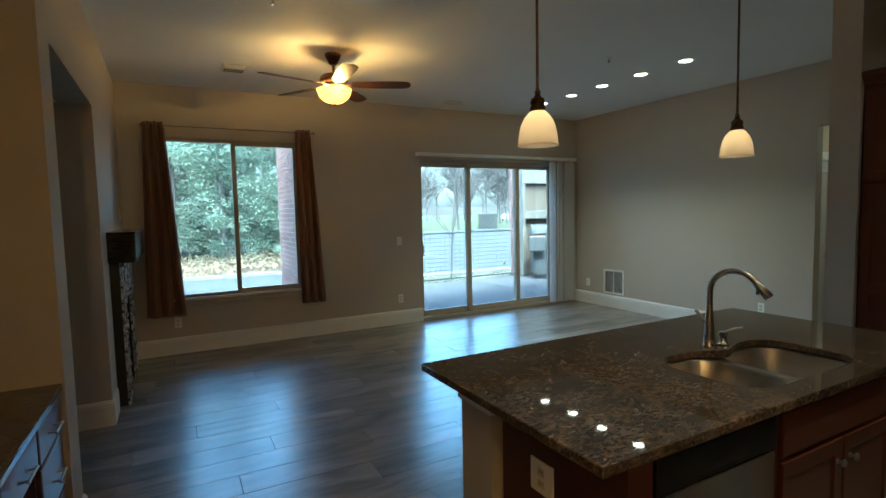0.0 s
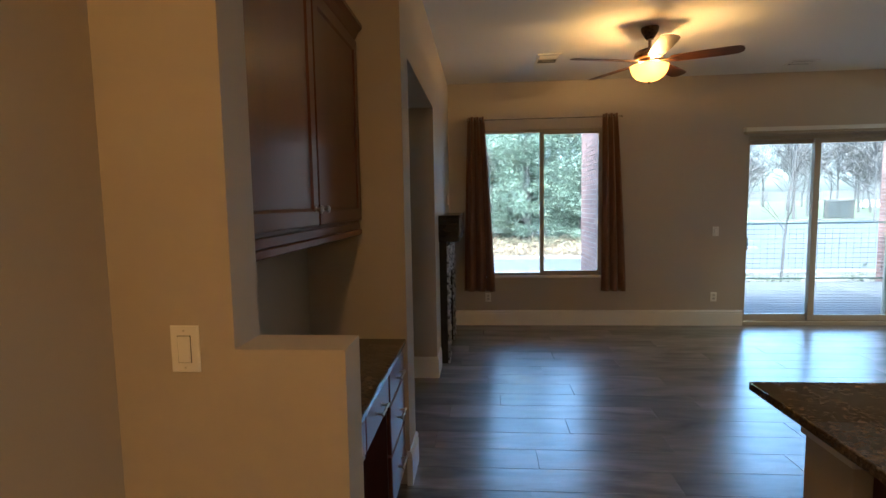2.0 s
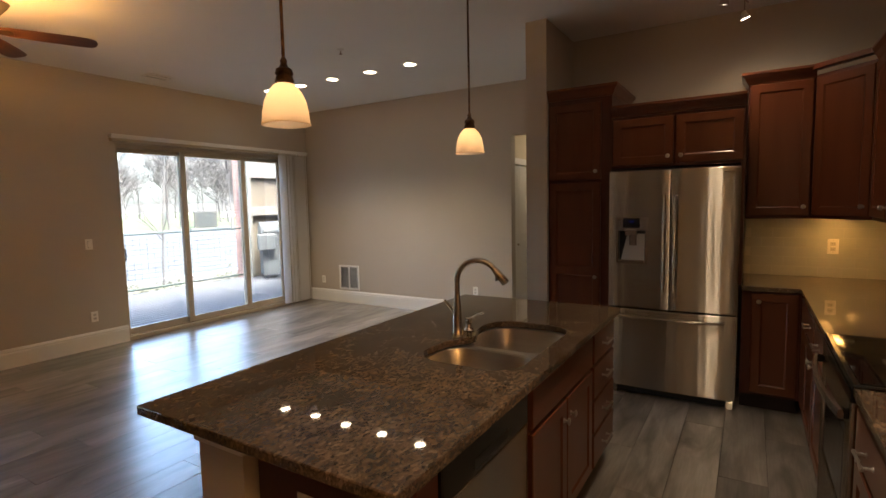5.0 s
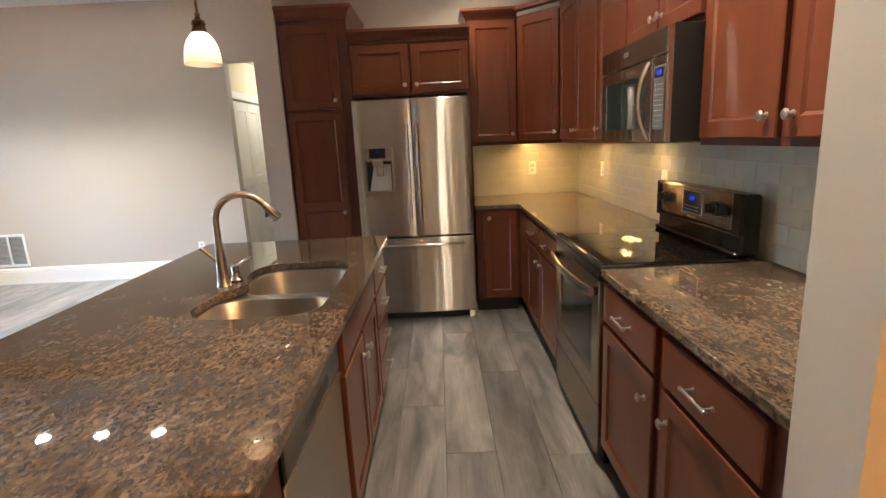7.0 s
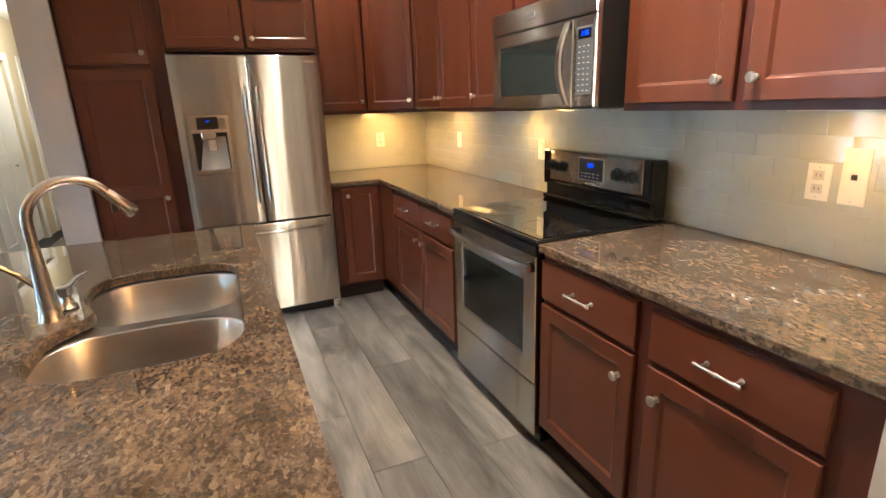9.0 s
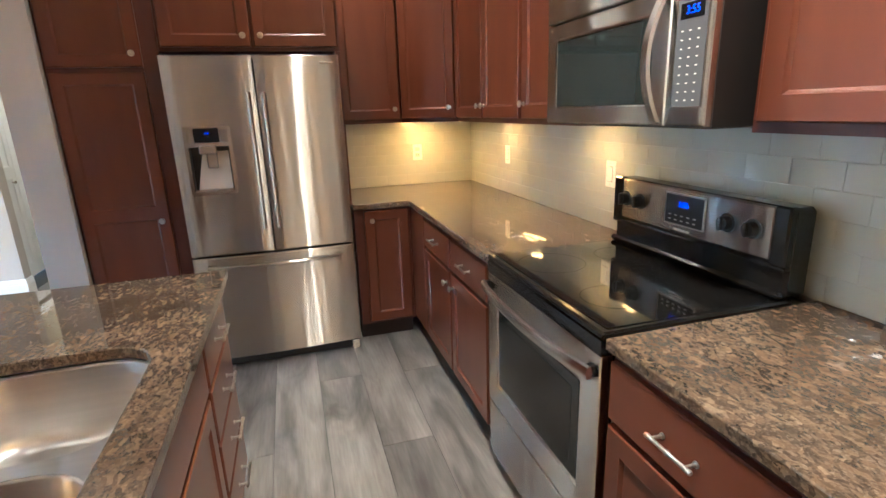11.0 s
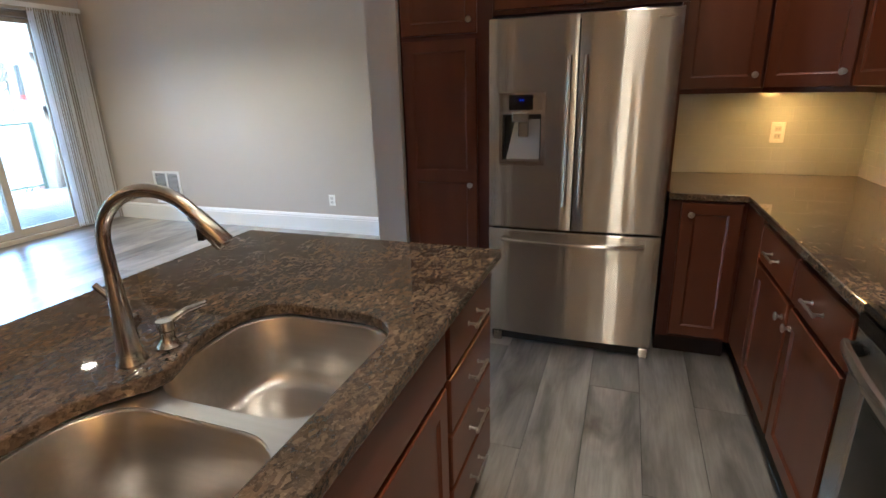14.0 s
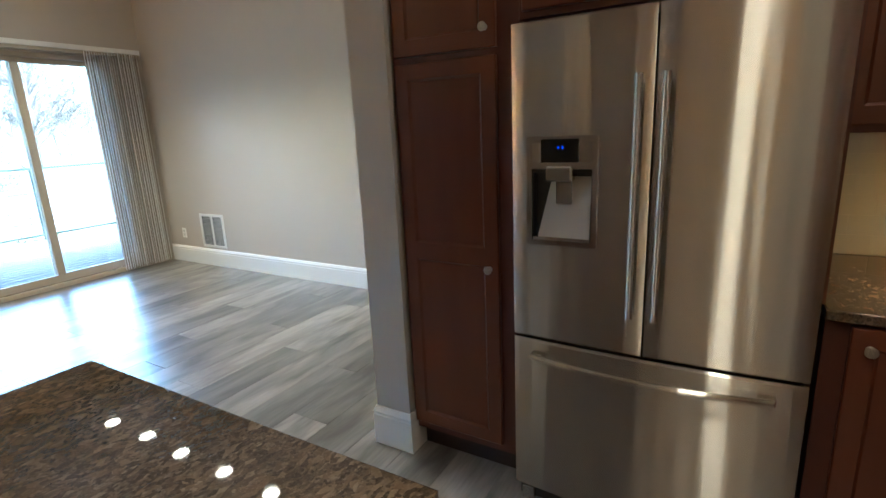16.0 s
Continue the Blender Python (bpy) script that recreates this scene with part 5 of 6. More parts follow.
kw = thing("island_half_wall", "painted half wall behind island with capital at its end", "half wall", pose(0, 0, 0))
slab("core", WALL, 1.835, 1.965, 0, 3.950, 2.185, CT - 0.002, parent=kw)
part("capital", box(box(bmesh.new(), 1.822, 1.953, 0.800, 3.96, 2.197, 0.836, bevel=0.004), 1.815, 1.954, 0.836, 3.964, 2.204, 0.881, bevel=0.008), WHITE, kw, "moulded capital under the worktop", smooth=True)
part("base_trim", box(bmesh.new(), 1.822, 1.954, 0, 3.962, 2.198, 0.14, bevel=0.006), WHITE, kw, smooth=True)
plate("outlet", 1.880, 1.72, 0.655, "w", w=0.117, h=0.117, label="white double outlet on the dark end of the island")

# sink
sk = thing("sink", "stainless steel double-bowl undermount sink", "sink", pose(0, 0, 0))


def rounded(x0, x1, y0, y1, r, n=7):
    return arc(x1 - r, y1 - r, r, 0, 90, n) + arc(x0 + r, y1 - r, r, 90, 180, n) + arc(x0 + r, y0 + r, r, 180, 270, n) + arc(x1 - r, y0 + r, r, 270, 360, n)


def bowl(x0, x1, y0, y1, r, depth, name):
    bm = bmesh.new()
    rings = []
    for z, inset, rr in ((0.0, 0.0, r), (-0.006, 0.003, r), (-depth + 0.045, 0.014, r), (-depth + 0.022, 0.019, r), (-depth + 0.008, 0.030, r * 0.95), (-depth + 0.001, 0.048, r * 0.85), (-depth - 0.004, (x1 - x0) / 2 - 0.055, 0.045)):
        a0, a1, b0, b1 = x0 + inset, x1 - inset, y0 + inset, y1 - inset
        if inset > 0.1:
            b0, b1 = (y0 + y1) / 2 - 0.055, (y0 + y1) / 2 + 0.055
        rings.append([bm.verts.new((x, y, CT - 0.006 + z)) for x, y in rounded(a0, a1, b0, b1, rr)])
    for a, b in zip(rings, rings[1:]):
        for k in range(len(a)):
            j = (k + 1) % len(a)
            bm.faces.new((a[k], a[j], b[j], b[k]))
    bm.faces.new(rings[-1])
    bo = part(name, bm, SINK, sk, smooth=True)
    so = bo.modifiers.new("gauge", "SOLIDIFY")
    so.thickness, so.offset = 0.0015, 1
    part("drain", lathe(bmesh.new(), [(0.0, -0.002), (0.03, -0.002), (0.042, 0.003), (0.046, 0.001)], 20, pose((x0 + x1) / 2, (y0 + y1) / 2, CT - depth - 0.007)), NICKEL, bo, smooth=True)
    return bo


BOWLS = ((2.600, 2.930, 1.400, 1.868, 0.125, 0.215), (2.972, 3.368, 1.400, 1.835, 0.120, 0.190))
for b in BOWLS:
    bowl(*b, "bowl")
bm = bmesh.new()
es = []
for lp in ([(2.56, 1.37), (3.41, 1.37), (3.41, 1.895), (2.56, 1.895)], *(rounded(*b[:5]) for b in BOWLS)):
    vs = [bm.verts.new((x, y, CT - 0.005)) for x, y in lp]
    es += [bm.edges.new((vs[i], vs[(i + 1) % len(vs)])) for i in range(len(vs))]
bmesh.ops.triangle_fill(bm, edges=es, use_beauty=True)
fg = part("flange", bm, SINK, sk, "flat steel flange and bridge between the bowls")
so = fg.modifiers.new("gauge", "SOLIDIFY")
so.thickness, so.offset = 0.0015, 0

# faucet
fa = thing("faucet", "brushed nickel gooseneck pull-down faucet with a side lever", "faucet", pose(3.008, 1.872, 0.915, 0, 0, 19))
part("body", lathe(bmesh.new(), [(0.0, 0), (0.031, 0), (0.031, 0.004), (0.027, 0.010), (0.024, 0.04), (0.020, 0.10), (0.0155, 0.17), (0.0135, 0.20)], 24), NICKEL, fa, smooth=True)
R0 = 0.100
pts = [(0, 0, 0.19), (0, 0, 0.225)] + [(0, -(R0 - R0 * math.cos(radians(a))), 0.262 + R0 * math.sin(radians(a))) for a in range(0, 145, 8)]
rad = [0.0135] * len(pts)
nk = part("neck", tube(bmesh.new(), pts, rad, 16), NICKEL, fa, smooth=True)
end, prev = Vector(pts[-1]), Vector(pts[-2])
d = (end - prev).normalized()
part("spray_head", tube(bmesh.new(), [end, end + d * 0.004, end + d * 0.008, end + d * 0.045, end + d * 0.085, end + d * 0.09], [0.0135, 0.0135, 0.0155, 0.018, 0.020, 0.017], 16), NICKEL, fa, "pull-down spray head", smooth=True)
part("spray_button", box(bmesh.new(), -0.006, -0.006, -0.016, 0.006, 0.006, 0.016, m=Matrix.Translation(end + d * 0.05 + Vector((0, 0.020, -0.004)))), BLACK_M, fa)
part("lever_hub", tube(bmesh.new(), [(0.0, 0.0, 0.078), (0.040, 0.004, 0.078), (0.043, 0.004, 0.078)], [0.017, 0.016, 0.013], 16), NICKEL, fa, smooth=True)
part("lever", tube(bmesh.new(), [(0.036, 0.004, 0.080), (0.038, 0.022, 0.100), (0.044, 0.048, 0.130), (0.046, 0.075, 0.156)], [0.010, 0.009, 0.0075, 0.007], 12), NICKEL, fa, "side lever handle", smooth=True)
sd2 = thing("soap_dispenser", "brushed nickel soap dispenser pump beside the faucet", "soap dispenser", pose(3.085, 1.852, 0.915, 0, 0, 62))
part("base", lathe(bmesh.new(), [(0.0, 0), (0.022, 0), (0.026, 0.004), (0.020, 0.012), (0.015, 0.022), (0.0145, 0.038), (0.018, 0.042), (0.0185, 0.064), (0.0, 0.067)], 18), NICKEL, sd2, smooth=True)
part("spout", tube(bmesh.new(), [(0, 0, 0.055), (0.0, -0.014, 0.060), (0.0, -0.048, 0.074), (0.0, -0.090, 0.078)], [0.009, 0.008, 0.007, 0.0055], 10), NICKEL, sd2, smooth=True)

# ---- desk nook ----
dk = unit("desk_cabinet", "cherry desk drawer unit with three drawers in the nook", "desk cabinet", 0.305, 2.745, 90, 0.440, 0.49, 0, 0.812, 0.10)
for z, hh in ((0.645, 0.145), (0.395, 0.235), (0.120, 0.260)):
    drawer(dk, 0.012, z, 0.416, hh)
dk = unit("desk_cabinet", "cherry desk unit with a drawer over a knee space", "desk cabinet", 0.305, 1.795, 90, 0.945, 0.49, 0.640, 0.812)
drawer(dk, 0.012, 0.655, 0.455, 0.145)
drawer(dk, 0.478, 0.655, 0.455, 0.145)
slab("knee_back", CARCASS, 0.0, 0.40, 0.0, 0.945, 0.49, 0.640, parent=dk)
worktop("desk_worktop", [(0.338, 1.793), (0.338, 3.188), (-0.198, 3.188), (-0.198, 1.793)], "dark polished granite desk top in the nook", z=0.843, t=0.030)
nu = unit("nook_wall_cabinet", "cherry wall cabinet with two doors above the desk", "wall cabinet", 0.095, 1.795, 90, 1.392, 0.29, 1.49, 2.46)
door(nu, 0.012, 1.505, 0.655, 0.935, knob=(0.615, 0.065))
door(nu, 0.680, 1.505, 0.700, 0.935, knob=(0.040, 0.065))
crown(0, 1.390, 0, 2.435, 0.29, False, False, parent=nu)
part("light_rail", box(box(bmesh.new(), 0, -0.006, 1.455, 1.39, 0.02, 1.49, bevel=0.003), 0, -0.018, 1.425, 1.39, 0.02, 1.455, bevel=0.005), CHERRY_H, nu, smooth=True)

# ---- hall doors ----
hd = thing("door_2", "white four-leaf bifold closet door", "closet door", kind="structure")
for k in range(4):
    x0 = 7.455 + k * 0.3975
    lf = part("leaf", front(0.394, 2.05, [(0.12, 0.95), (1.06, 1.93)], stile=0.07, t=0.030), WHITE, hd, m=pose(x0, 3.60, 0.02))
    if k in (0, 3):
        part("knob", lathe(bmesh.new(), [(0.009, 0), (0.007, 0.012), (0.016, 0.018), (0.014, 0.030), (0.0, 0.033)], 12, pose(0.30 if k == 0 else 0.05, -0.030, 0.915, 90, 0, 0)), NICKEL, lf, smooth=True)
structure("trim", WHITE, [(7.36, 3.522, 0, 7.44, 3.54, 2.09), (9.06, 3.522, 0, 9.14, 3.54, 2.09), (7.36, 3.522, 2.09, 9.14, 3.54, 2.175)])
structure("trim", WHITE, [(9.48, 3.522, 0, 9.56, 3.54, 2.09), (9.48, 3.522, 2.09, 10.38, 3.54, 2.175), (10.3, 3.522, 0, 10.38, 3.54, 2.09)])
d3 = thing("door_3", "white panelled hall door, closed", "door", kind="structure")
part("leaf", front(0.74, 2.07, [(0.12, 0.95), (1.06, 1.95)], stile=0.11, t=0.035), WHITE, d3, m=pose(9.56, 3.60, 0.01))


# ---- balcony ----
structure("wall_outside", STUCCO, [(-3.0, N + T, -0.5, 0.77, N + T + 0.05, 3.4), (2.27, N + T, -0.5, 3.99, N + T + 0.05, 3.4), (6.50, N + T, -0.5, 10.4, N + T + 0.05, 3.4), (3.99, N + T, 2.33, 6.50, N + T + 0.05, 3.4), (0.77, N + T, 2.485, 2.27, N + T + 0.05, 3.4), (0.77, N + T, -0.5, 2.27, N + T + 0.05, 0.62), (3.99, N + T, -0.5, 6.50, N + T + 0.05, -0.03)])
slab("balcony_slab", SIGNM, 2.60, N + T + 0.05, -0.30, 10.2, 10.75, -0.075, kind="structure")
dkb = thing("balcony_deck", "grey grooved deck boards of the balcony", "deck", kind="structure")
y = N + T + 0.055
DB = keep_mesh(box(bmesh.new(), 2.60, 0, -0.075, 10.2, 0.106, -0.050, bevel=0.004), DECK, "board")
while y < 10.65:
    shared("board", DB, dkb, pose(0, y, 0))
    y += 0.136
pw = thing("balcony_end_wall", "beige panelled wall with white ledge and posts beyond the grill", "wall", kind="structure")
slab("post", LEDGE, 8.46, 10.42, -0.05, 8.54, 10.70, 2.78, parent=pw)
slab("head_band", LEDGE, 8.54, 10.46, 2.24, 10.2, 10.68, 2.78, parent=pw)
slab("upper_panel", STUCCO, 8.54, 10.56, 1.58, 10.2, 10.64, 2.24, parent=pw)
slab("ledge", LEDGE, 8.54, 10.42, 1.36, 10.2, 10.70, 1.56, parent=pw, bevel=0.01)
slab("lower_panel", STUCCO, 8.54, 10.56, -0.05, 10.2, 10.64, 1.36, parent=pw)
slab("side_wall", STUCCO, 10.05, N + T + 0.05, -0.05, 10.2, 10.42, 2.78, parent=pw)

rl = thing("balcony_railing", "dark green balcony railing with wire mesh panels", "railing")
part("top_rail", box(bmesh.new(), 3.40, 10.58, 1.075, 8.42, 10.64, 1.105, bevel=0.004), RAILM, rl)
part("bottom_rail", box(bmesh.new(), 3.40, 10.59, 0.015, 8.42, 10.63, 0.045), RAILM, rl)
for x in (3.42, 7.03, 8.39):
    slab("post", RAILM, x - 0.022, 10.585, -0.05, x + 0.022, 10.630, 1.075, parent=rl)
bm = bmesh.new()
x = 3.50
while x < 8.38:
    box(bm, x - 0.0018, 10.607, 0.045, x + 0.0018, 10.611, 1.075)
    x += 0.13
for k in range(1, 11):
    zz = 0.045 + k * 0.0935
    box(bm, 3.42, 10.611, zz - 0.0035, 8.38, 10.617, zz + 0.0035)
part("wire_mesh", bm, WIRE, rl, "welded wire mesh infill", kind="stuff")


def bricks(name, x0, x1, y0, y1, z0, z1, label):
    t = thing(name, label, "brick pier", kind="structure")
    slab("core", MORTAR, x0 + 0.008, y0 + 0.008, z0, x1 - 0.008, y1 - 0.008, z1, parent=t)
    bm = bmesh.new()
    z, k = z0 + 0.004, 0
    while z < z1 - 0.05:
        for axis, a, b, c0, c1 in (("y", y0, y1, x0, x0 + 0.02), ("x", x0, x1, y0, y0 + 0.02)):
            p = a - (0.1 if k % 2 else 0)
            while p < b:
                q0, q1 = max(p, a), min(p + 0.193, b)
                if q1 - q0 > 0.03:
                    if axis == "y":
                        box(bm, c0, q0, z, c1, q1, z + 0.058)
                    else:
                        box(bm, q0, c0, z, q1, c1, z + 0.058)
                p += 0.203
        z += 0.068
        k += 1
    part("brickwork", bm, BRICK, t, "red bricks in running bond", kind="stuff")
    return t


bricks("brick_pier", 2.31, 2.60, N + T + 0.06, 8.55, -0.5, 3.4, "red brick pier between the window and the balcony")
bricks("brick_column", 8.50, 8.61, 10.72, 11.0, -0.5, 3.4, "red brick column at the balcony corner")
wb = thing("wall_thermometer", "narrow dark slatted box with a red foot on the brick column", "thermometer", pose(8.45, 10.66, 1.57))
slab("case", SIGNM, -0.045, -0.03, -0.02, 0.03, 0.03, 0.46, parent=wb)
for k in range(6):
    slab("slat", WIRE, -0.040, -0.034, 0.03 + 0.07 * k, 0.026, -0.030, 0.05 + 0.07 * k, parent=wb)
slab("foot", REDM, -0.06, -0.03, -0.09, 0.01, 0.03, -0.02, parent=wb)

g = thing("gas_grill", "pale grey gas grill on a cart on the balcony", "grill", pose(8.62, 9.95, -0.05, 0, 0, -28) @ Matrix.Diagonal((0.70, 0.75, 1, 1)))
slab("cart", GRILLM, -0.30, -0.22, 0.10, 0.24, 0.22, 0.72, parent=g, bevel=0.01)
slab("cart_door", GRILLW, -0.26, -0.232, 0.14, 0.20, -0.222, 0.66, parent=g, bevel=0.004)
slab("firebox", GRILLM, -0.36, -0.26, 0.72, 0.36, 0.26, 0.95, parent=g, bevel=0.02)
slab("front_shelf", GRILLW, -0.46, -0.46, 0.66, 0.05, -0.26, 1.02, parent=g, bevel=0.02)
bm = bmesh.new()
prof = [(-0.25, 0.95), (-0.26, 1.05), (-0.20, 1.20), (-0.06, 1.28), (0.10, 1.27), (0.22, 1.15), (0.25, 0.95)]
A, B = [[bm.verts.new((x, a, b)) for a, b in prof] for x in (-0.33, 0.33)]
bm.faces.new(A)
bm.faces.new(B)
for k in range(len(prof)):
    j = (k + 1) % len(prof)
    bm.faces.new((A[k], A[j], B[j], B[k]))
part("lid", bm, GRILLW, g, "rounded lid", smooth=True)
part("lid_handle", tube(bmesh.new(), [(-0.25, -0.30, 1.08), (0.25, -0.30, 1.08)], 0.014, 8), NICKEL, g)
slab("side_shelf", GRILLM, 0.36, -0.20, 0.90, 0.62, 0.20, 0.93, parent=g)
for x, yy in ((-0.28, -0.2), (0.22, -0.2), (-0.28, 0.2), (0.22, 0.2)):
    part("wheel", lathe(bmesh.new(), [(0.0, -0.015), (0.045, -0.015), (0.05, 0), (0.045, 0.015), (0.0, 0.015)], 14, pose(x, yy, 0.05, 0, 90, 0)), TYRE, g)
part("gas_hose", tube(bmesh.new(), [(0.1, 0.1, 0.06), (0.3, -0.2, 0.02), (0.1, -0.42, 0.015), (-0.25, -0.38, 0.015), (-0.35, -0.1, 0.05)], 0.010, 8), BLACK_M, g, smooth=True)


# ---- outdoors ----
structure("ground", GRASS, [(-300, N + T + 0.05, -0.8, 400, 600, -0.52)])
structure("road", ASPHALT, [(-60, 15.2, -0.52, 5.8, 19.0, -0.505), (5.8, 14.6, -0.52, 160, 22.0, -0.505), (12, 22.0, -0.52, 160, 47, -0.505)])
structure("kerb", KERB, [(5.8, 14.4, -0.52, 160, 14.6, -0.40), (-60, 15.0, -0.52, 5.8, 15.2, -0.42), (-60, 19.0, -0.52, 5.8, 19.2, -0.40), (5.6, 19.2, -0.52, 5.8, 22.2, -0.40), (5.8, 22.0, -0.52, 12, 22.2, -0.40), (12, 47, -0.52, 160, 47.2, -0.38)])
structure("mulch_bed", MULCH, [(-60, 19.2, -0.52, 5.6, 22.2, -0.48), (-60, N + T + 0.06, -0.52, 80, 14.4, -0.49), (-60, 22.2, -0.52, 11.9, 40, -0.47)])
structure("road_line", LINE, [(6.5, 15.5, -0.505, 160, 15.62, -0.500)] + [(14 + 2.7 * k, 26, -0.505, 14.1 + 2.7 * k, 31, -0.500) for k in range(24)])


def bare_tree(seed, height, mat=BARK, spread=0.55, levels=5, girth=0.014, least=0.010, short=1.0):
    r = random.Random(seed)
    t = new("tree_proto")
    trunk, twigs = bmesh.new(), bmesh.new()
    def grow(p, d, length, rad, lv):
        bm = trunk if lv < 2 else twigs
        pts, rr, q, dd = [p], [rad], Vector(p), Vector(d)
        n = 4 if lv < 3 else 3
        for i in range(n):
            dd = (dd + Vector((r.uniform(-1, 1), r.uniform(-1, 1), r.uniform(-0.4, 0.8))) * (0.10 * short + 0.05 * lv)).normalized()
            q = q + dd * (length / n)
            pts.append(q.copy())
            rr.append(rad * (1 - 0.62 * (i + 1) / n))
        tube(bm, pts, rr, 6 if lv < 2 else 3, cap=False)
        if lv >= levels:
            return
        kids = r.randint(3, 4) if lv else r.randint(12, 16)
        for _ in range(kids):
            f = r.uniform(0.22 if lv == 0 else 0.15, 1.0)
            i = min(int(f * n), n - 1)
            base = pts[i].lerp(pts[i + 1], f * n - i)
            a = r.uniform(0, 2 * math.pi)
            side = Vector((math.cos(a), math.sin(a), r.uniform(0.0, 0.7)))
            nd = (dd * 0.45 + side * (spread + 0.2)).normalized()
            grow(base, nd, length * r.uniform(0.45, 0.70) * (short if lv == 0 else 1), max(rad * 0.45 * (1.1 - 0.4 * f), least), lv + 1)
    grow(Vector((0, 0, -0.1)), Vector((0, 0, 1)), height * 0.62, height * girth, 0)
    part("trunk", trunk, mat, t, smooth=True, recalc=False)
    part("crown", twigs, mat, t, "bare winter branches", recalc=False)
    return t


def pine(seed, height, radius):
    r = random.Random(seed)
    t = new("tree_proto")
    part("trunk", tube(bmesh.new(), [(0, 0, -0.1), (0.05, 0, height * 0.5), (0, 0, height * 0.96)], [height * 0.02, height * 0.013, 0.01], 8), BARK, t, smooth=True)
    verts, faces = [], []
    limbs = bmesh.new()
    for k in range(int(height * 15)):
        z = height * (0.03 + 0.95 * (k / (height * 15)))
        reach = radius * (1 - z / height) ** 0.7 * r.uniform(0.65, 1.1) + 0.25
        a = r.uniform(0, 2 * math.pi)
        d = Vector((math.cos(a), math.sin(a), r.uniform(-0.05, 0.30)))
        tube(limbs, [Vector((0, 0, z)), Vector((0, 0, z)) + d * reach], [0.02, 0.005], 3, cap=False)
        n = int(60 + reach * 95)
        for _ in range(n):
            f = r.uniform(0.2, 1.05)
            c = Vector((0, 0, z)) + d * reach * f + Vector((r.gauss(0, 0.16), r.gauss(0, 0.16), r.gauss(0, 0.13)))
            u = Vector((r.uniform(-1, 1), r.uniform(-1, 1), r.uniform(-0.5, 1))).normalized() * r.uniform(0.04, 0.10)
            v = u.orthogonal().normalized() * r.uniform(0.009, 0.020)
            b = len(verts)
            verts += [c - u, c + v, c + u, c - v]
            faces.append((b, b + 1, b + 2, b + 3))
    part("limbs", limbs, BARK, t, recalc=False)
    me = bpy.data.meshes.new("crown")
    me.from_pydata([tuple(v) for v in verts], [], faces)
    me.materials.append(NEEDLE)
    o = new("crown", me)
    o.parent = t
    return t


def plant(proto, name, x, y, s, rot, label, group):
    c = copy_thing(proto, pose(x, y, -0.5, 0, 0, rot) @ Matrix.Scale(s, 4))
    c.name = name
    return tagged(c, label, "tree", group)


pines = [pine(3, 9.0, 3.2), pine(8, 8.0, 3.4)]
rng = random.Random(21)
for k in range(14):
    plant(pines[k % 2], "pine_tree", (-6.0 + 2.3 * k if k < 8 else -5.0 + 2.6 * (k - 8)) + rng.uniform(-0.5, 0.5), (26.5 if k < 8 else 31.0) + rng.uniform(-1, 1.5), rng.uniform(0.9, 1.25), rng.uniform(0, 360), "dense green pine tree across the road", "pines across the road")
bares = [bare_tree(31, 10.0, least=0.026, girth=0.013, levels=4), bare_tree(47, 9.0, spread=0.75, least=0.026, girth=0.013, levels=4), bare_tree(60, 11.0, least=0.026, girth=0.013, levels=4)]
small = bare_tree(77, 6.6, spread=0.35, levels=4, girth=0.0062, least=0.003, short=0.42)
plant(small, "young_tree", 8.25, 13.7, 1.0, 20, "young bare tree in the mulch outside the railing", "")
for x, y, s in ((31.5, 42, 1.1), (27.5, 48, 1.1), (38.5, 50, 1.2), (22, 50, 1.1), (37, 58, 1.2), (31, 62, 1.2), (47, 70, 1.3), (44, 58, 1.0), (58, 74, 1.3), (66, 88, 1.4), (52, 92, 1.4), (40, 84, 1.3), (76, 100, 1.5), (84, 92, 1.4), (30, 78, 1.3), (62, 66, 1.1), (70, 116, 1.6), (92, 118, 1.6), (56, 112, 1.5), (24, 52, 1.1), (102, 104, 1.5), (80, 130, 1.7), (46, 118, 1.6), (2, 44, 1.2), (8, 46, 1.2), (-4, 48, 1.3), (14, 42, 1.1), (98, 140, 1.8), (115, 135, 1.8), *((rng.uniform(30, 230), 0, 1.5) for _ in range(26))):
    if y == 0:
        y = x * 0.75 + rng.uniform(30, 90)
    plant(rng.choice(bares), "bare_tree", x + rng.uniform(-1, 1), y + rng.uniform(-1, 1), s, rng.uniform(0, 360), "tall bare winter tree on the grass beyond the road", "bare trees on the grass")
for proto in (*pines, *bares, small):
    for o in list(proto.children):
        bpy.data.objects.remove(o)
    bpy.data.objects.remove(proto)

rng = random.Random(4)
verts, faces = [], []
for k in range(5200):
    if k < 3000:
        c = Vector((rng.uniform(4.5, 24), 12.6 + rng.uniform(-0.4, 0.5), -0.49 + abs(rng.gauss(0, 0.16))))
        if (c.x * 0.7) % 1.6 > 0.9:
            continue
    else:
        c = Vector((rng.uniform(-8, 11), 23.5 + rng.uniform(-0.9, 0.9), -0.45 + abs(rng.gauss(0, 0.22))))
    u = Vector((rng.uniform(-1, 1), rng.uniform(-1, 1), rng.uniform(-0.3, 1))).normalized() * 0.07
    v = u.orthogonal().normalized() * 0.035
    b = len(verts)
    verts += [c - u, c + v, c + u, c - v]
    faces.append((b, b + 1, b + 2, b + 3))
me = bpy.data.meshes.new("shrubs")
me.from_pydata([tuple(v) for v in verts], [], faces)
me.materials.append(SHRUB)
tagged(new("shrubs", me), "low green shrubs in the mulch beds", "shrubs", kind="stuff")

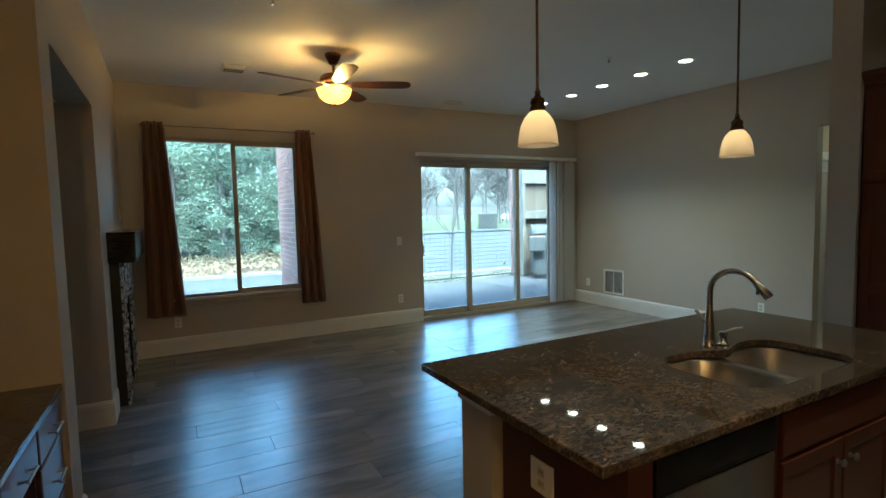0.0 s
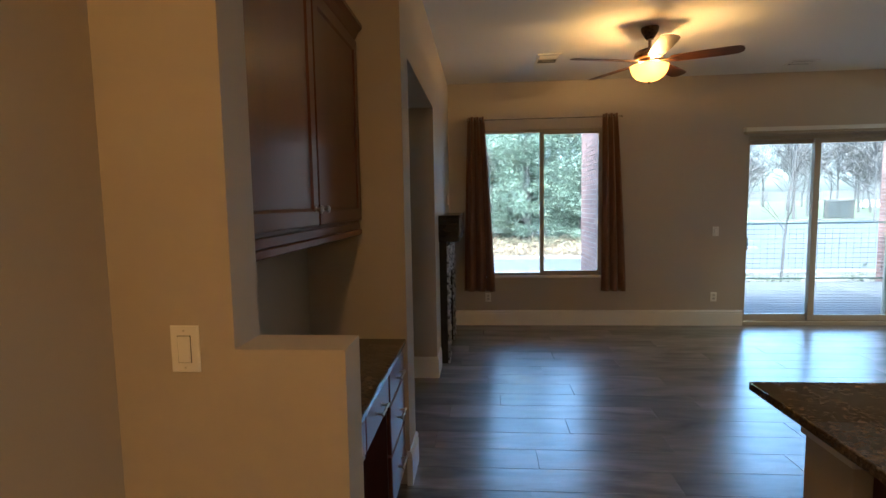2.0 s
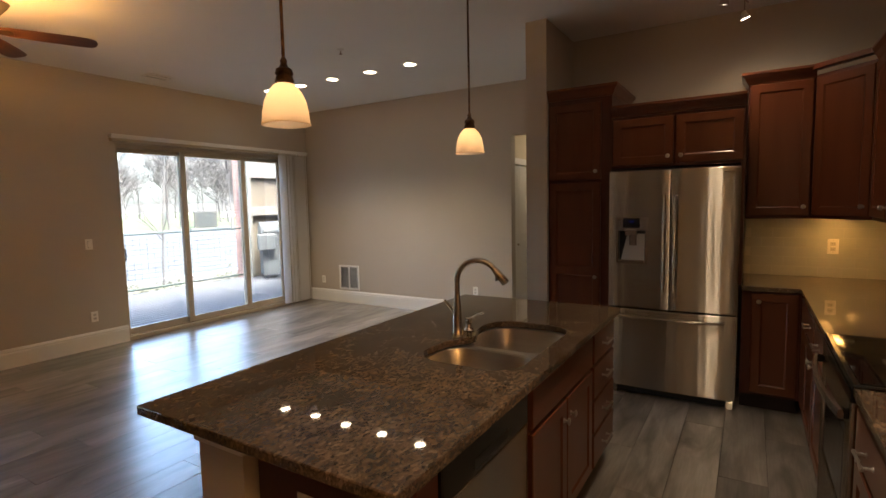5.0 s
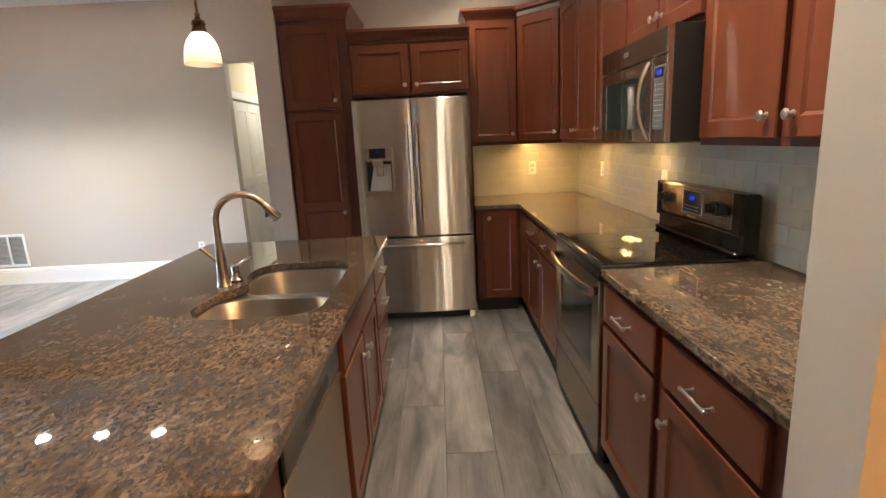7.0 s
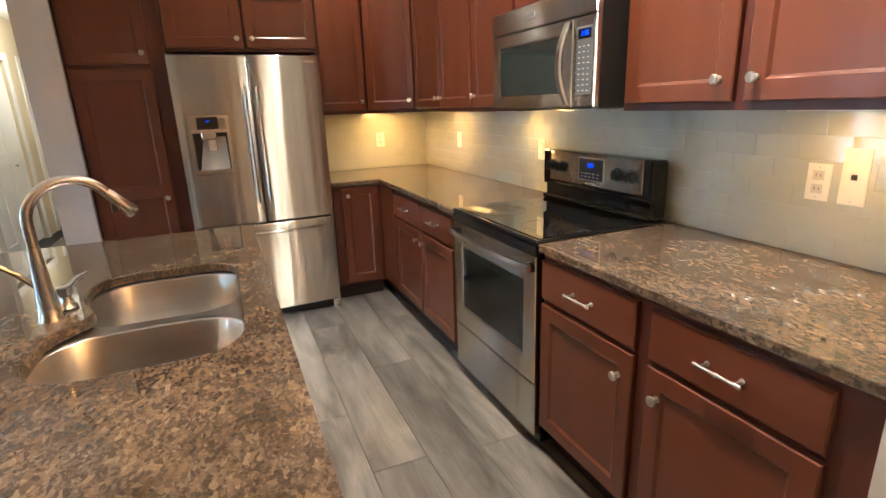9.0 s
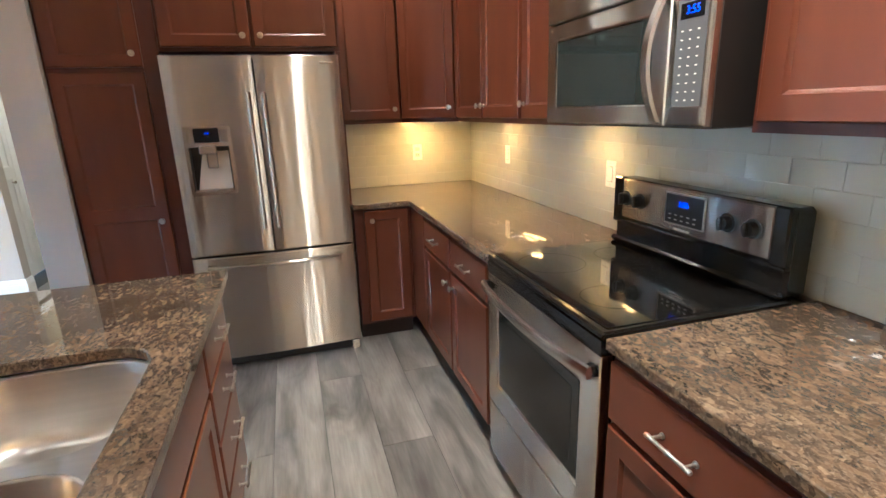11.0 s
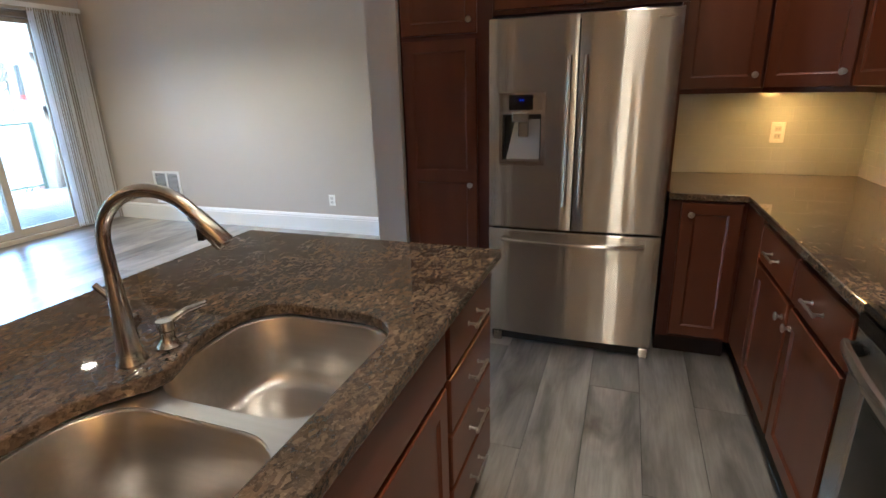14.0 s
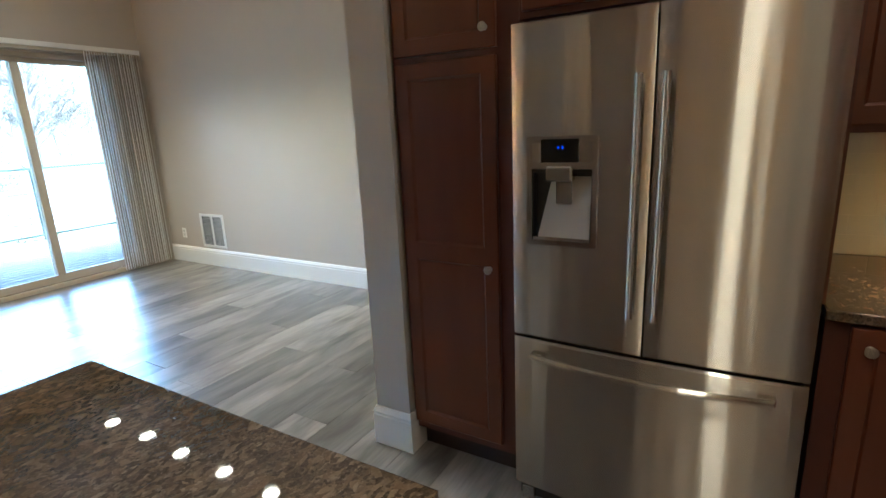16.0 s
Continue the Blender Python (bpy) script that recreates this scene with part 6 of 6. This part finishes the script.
verts, faces = [], []
for k in range(16000):
    c = Vector((rng.uniform(-9, 8), rng.uniform(19.3, 27), -0.48 + abs(rng.gauss(0, 0.05 + 0.14 * math.sin(k * 0.01) ** 2))))
    u = Vector((rng.uniform(-1, 1), rng.uniform(-1, 1), rng.uniform(-0.3, 1))).normalized() * rng.uniform(0.05, 0.16)
    v = u.orthogonal().normalized() * rng.uniform(0.01, 0.04)
    b = len(verts)
    verts += [c - u, c + v, c + u, c - v]
    faces.append((b, b + 1, b + 2, b + 3))
me = bpy.data.meshes.new("brush")
me.from_pydata([tuple(v) for v in verts], [], faces)
me.materials.append(SCRUB)
tagged(new("brush", me), "dry brown brush and leaves below the pines", "brush", kind="stuff")

bn = thing("enclosure", "grey-brown dumpster enclosure with dark gates on the grass", "enclosure", pose(34.6, 51.4, -0.52, 0, 0, -30) @ Matrix.Diagonal((0.40, 0.6, 0.90, 1)))
slab("wall", ENCL, -2.8, 0, 0, 2.8, 3.5, 1.9, parent=bn)
slab("coping", KERB, -2.9, -0.1, 1.9, 2.9, 3.6, 2.05, parent=bn)
for x in (-2.2, 0.05):
    slab("gate", SIGNM, x, -0.08, 0.15, x + 2.1, -0.02, 1.8, parent=bn)


def car(x, y, rz, paint, label):
    c = thing("car", label, "car", pose(x, y, -0.505, 0, 0, rz), "parked cars")
    bm = bmesh.new()
    side = [(-2.2, 0.35), (-2.2, 0.75), (-1.95, 0.90), (-1.2, 0.98), (-0.6, 1.42), (0.9, 1.45), (1.6, 1.05), (2.2, 0.95), (2.25, 0.35)]
    A, B = [[bm.verts.new((a, w, b)) for a, b in side] for w in (-0.85, 0.85)]
    bm.faces.new(A)
    bm.faces.new(B)
    for k in range(len(side)):
        j = (k + 1) % len(side)
        bm.faces.new((A[k], A[j], B[j], B[k]))
    part("body", bm, paint, c)
    for s in (-0.856, 0.856):
        bm = bmesh.new()
        bm.faces.new([bm.verts.new((a, s, b)) for a, b in ((-1.0, 1.02), (-0.55, 1.34), (0.85, 1.37), (1.35, 1.06))])
        part("window", bm, CARD, c)
    for a in (-1.35, 1.4):
        for s in (-0.80, 0.80):
            part("wheel", lathe(bmesh.new(), [(0.0, -0.1), (0.30, -0.1), (0.33, 0), (0.30, 0.1), (0.0, 0.1)], 16, pose(a, s, 0.33, 90, 0, 0)), TYRE, c)


car(64.0, 88.0, 35, CAR, "small pale parked car far beyond the trees")
structure("backdrop", FARWOOD, [(-200, 300, -0.6, -20, 304, 6), (-20, 310, -0.6, 400, 314, 5)])


# ---- pieces: tiles and planks ----
def tile_mesh(w, h, t=0.006):
    return keep_mesh(front(w, h, [], t=t, chamfer=0.0008), TILE, "tile")


def tile_wall(name, width, m, z0, z1, off=0.0):
    o = thing(name, "pale green glass subway tile backsplash", "backsplash", m, kind="structure")
    slab("grout", GROUT, 0, -0.0056, z0, width, 0.007, z1, parent=o)
    full = tile_mesh(0.151, 0.0750)
    cache = {}
    z, row = z0 + 0.0015, 0
    while z < z1 - 0.002:
        a, b = max(z, z0), min(z + 0.0750, z1)
        x = off - (0.0763 if row % 2 else 0.0) - 0.1525
        while x < width - 0.004:
            p, q = max(x, 0.001), min(x + 0.151, width - 0.001)
            if q - p > 0.006:
                key = (round(q - p, 4), round(b - a, 4))
                if key not in cache:
                    cache[key] = full if key == (0.151, 0.0750) else tile_mesh(*key)
                shared("tile", cache[key], o, pose(p, -0.0012, a))
            x += 0.1525
        z += 0.0765
        row += 1
    return o


tile_wall("backsplash", KE - 1.858, pose(KE, KS - 0.001, 0, 0, 0, 180), 0.915, 1.384, 0.11)
tile_wall("backsplash", 1.025, pose(KE + 0.001, 0.700, 0, 0, 0, -90), 0.915, 1.384, 0.2)

fl = thing("floor_planks", "grey wood-look plank floor with dark grain", "floor", kind="structure")
PL, PW = 1.52, 0.2375
PME = keep_mesh(box(bmesh.new(), 0.0008, 0.0008, -0.0068, PL - 0.0008, PW - 0.0008, 0.0, bevel=0.0012), PLANK, "plank")
CUT = {}


def plank(x0, x1, y):
    L = x1 - x0
    if L < 0.05:
        return
    if abs(L - PL) < 1e-4:
        shared("plank", PME, fl, pose(x0, y, 0))
        return
    key = round(L, 2)
    if key not in CUT:
        CUT[key] = keep_mesh(box(bmesh.new(), 0.0008, 0.0008, -0.0068, key - 0.0008, PW - 0.0008, 0.0, bevel=0.0012), PLANK, "plank")
    shared("plank", CUT[key], fl, pose(x0, y, 0))


rng = random.Random(9)
y, row = 1.25 - PW * 14, 0
while y < N:
    if y < KS - 0.3:
        x0, x1 = -0.16, 1.70
    elif y < 1.65:
        x0, x1 = -0.16, KE
    elif y < 2.1:
        x0, x1 = -0.20, KE
    elif y < 3.3:
        x0, x1 = -0.20, 10.9
    elif y < 4.9:
        x0, x1 = -1.30, E
    else:
        x0, x1 = W, E
    x = x0 - [0.15, 0.92, 0.50, 1.28, 0.33, 1.1, 0.7][row % 7] - rng.uniform(0, 0.2)
    while x < x1:
        plank(max(x, x0), min(x + PL, x1), y)
        x += PL
    y += PW
    row += 1
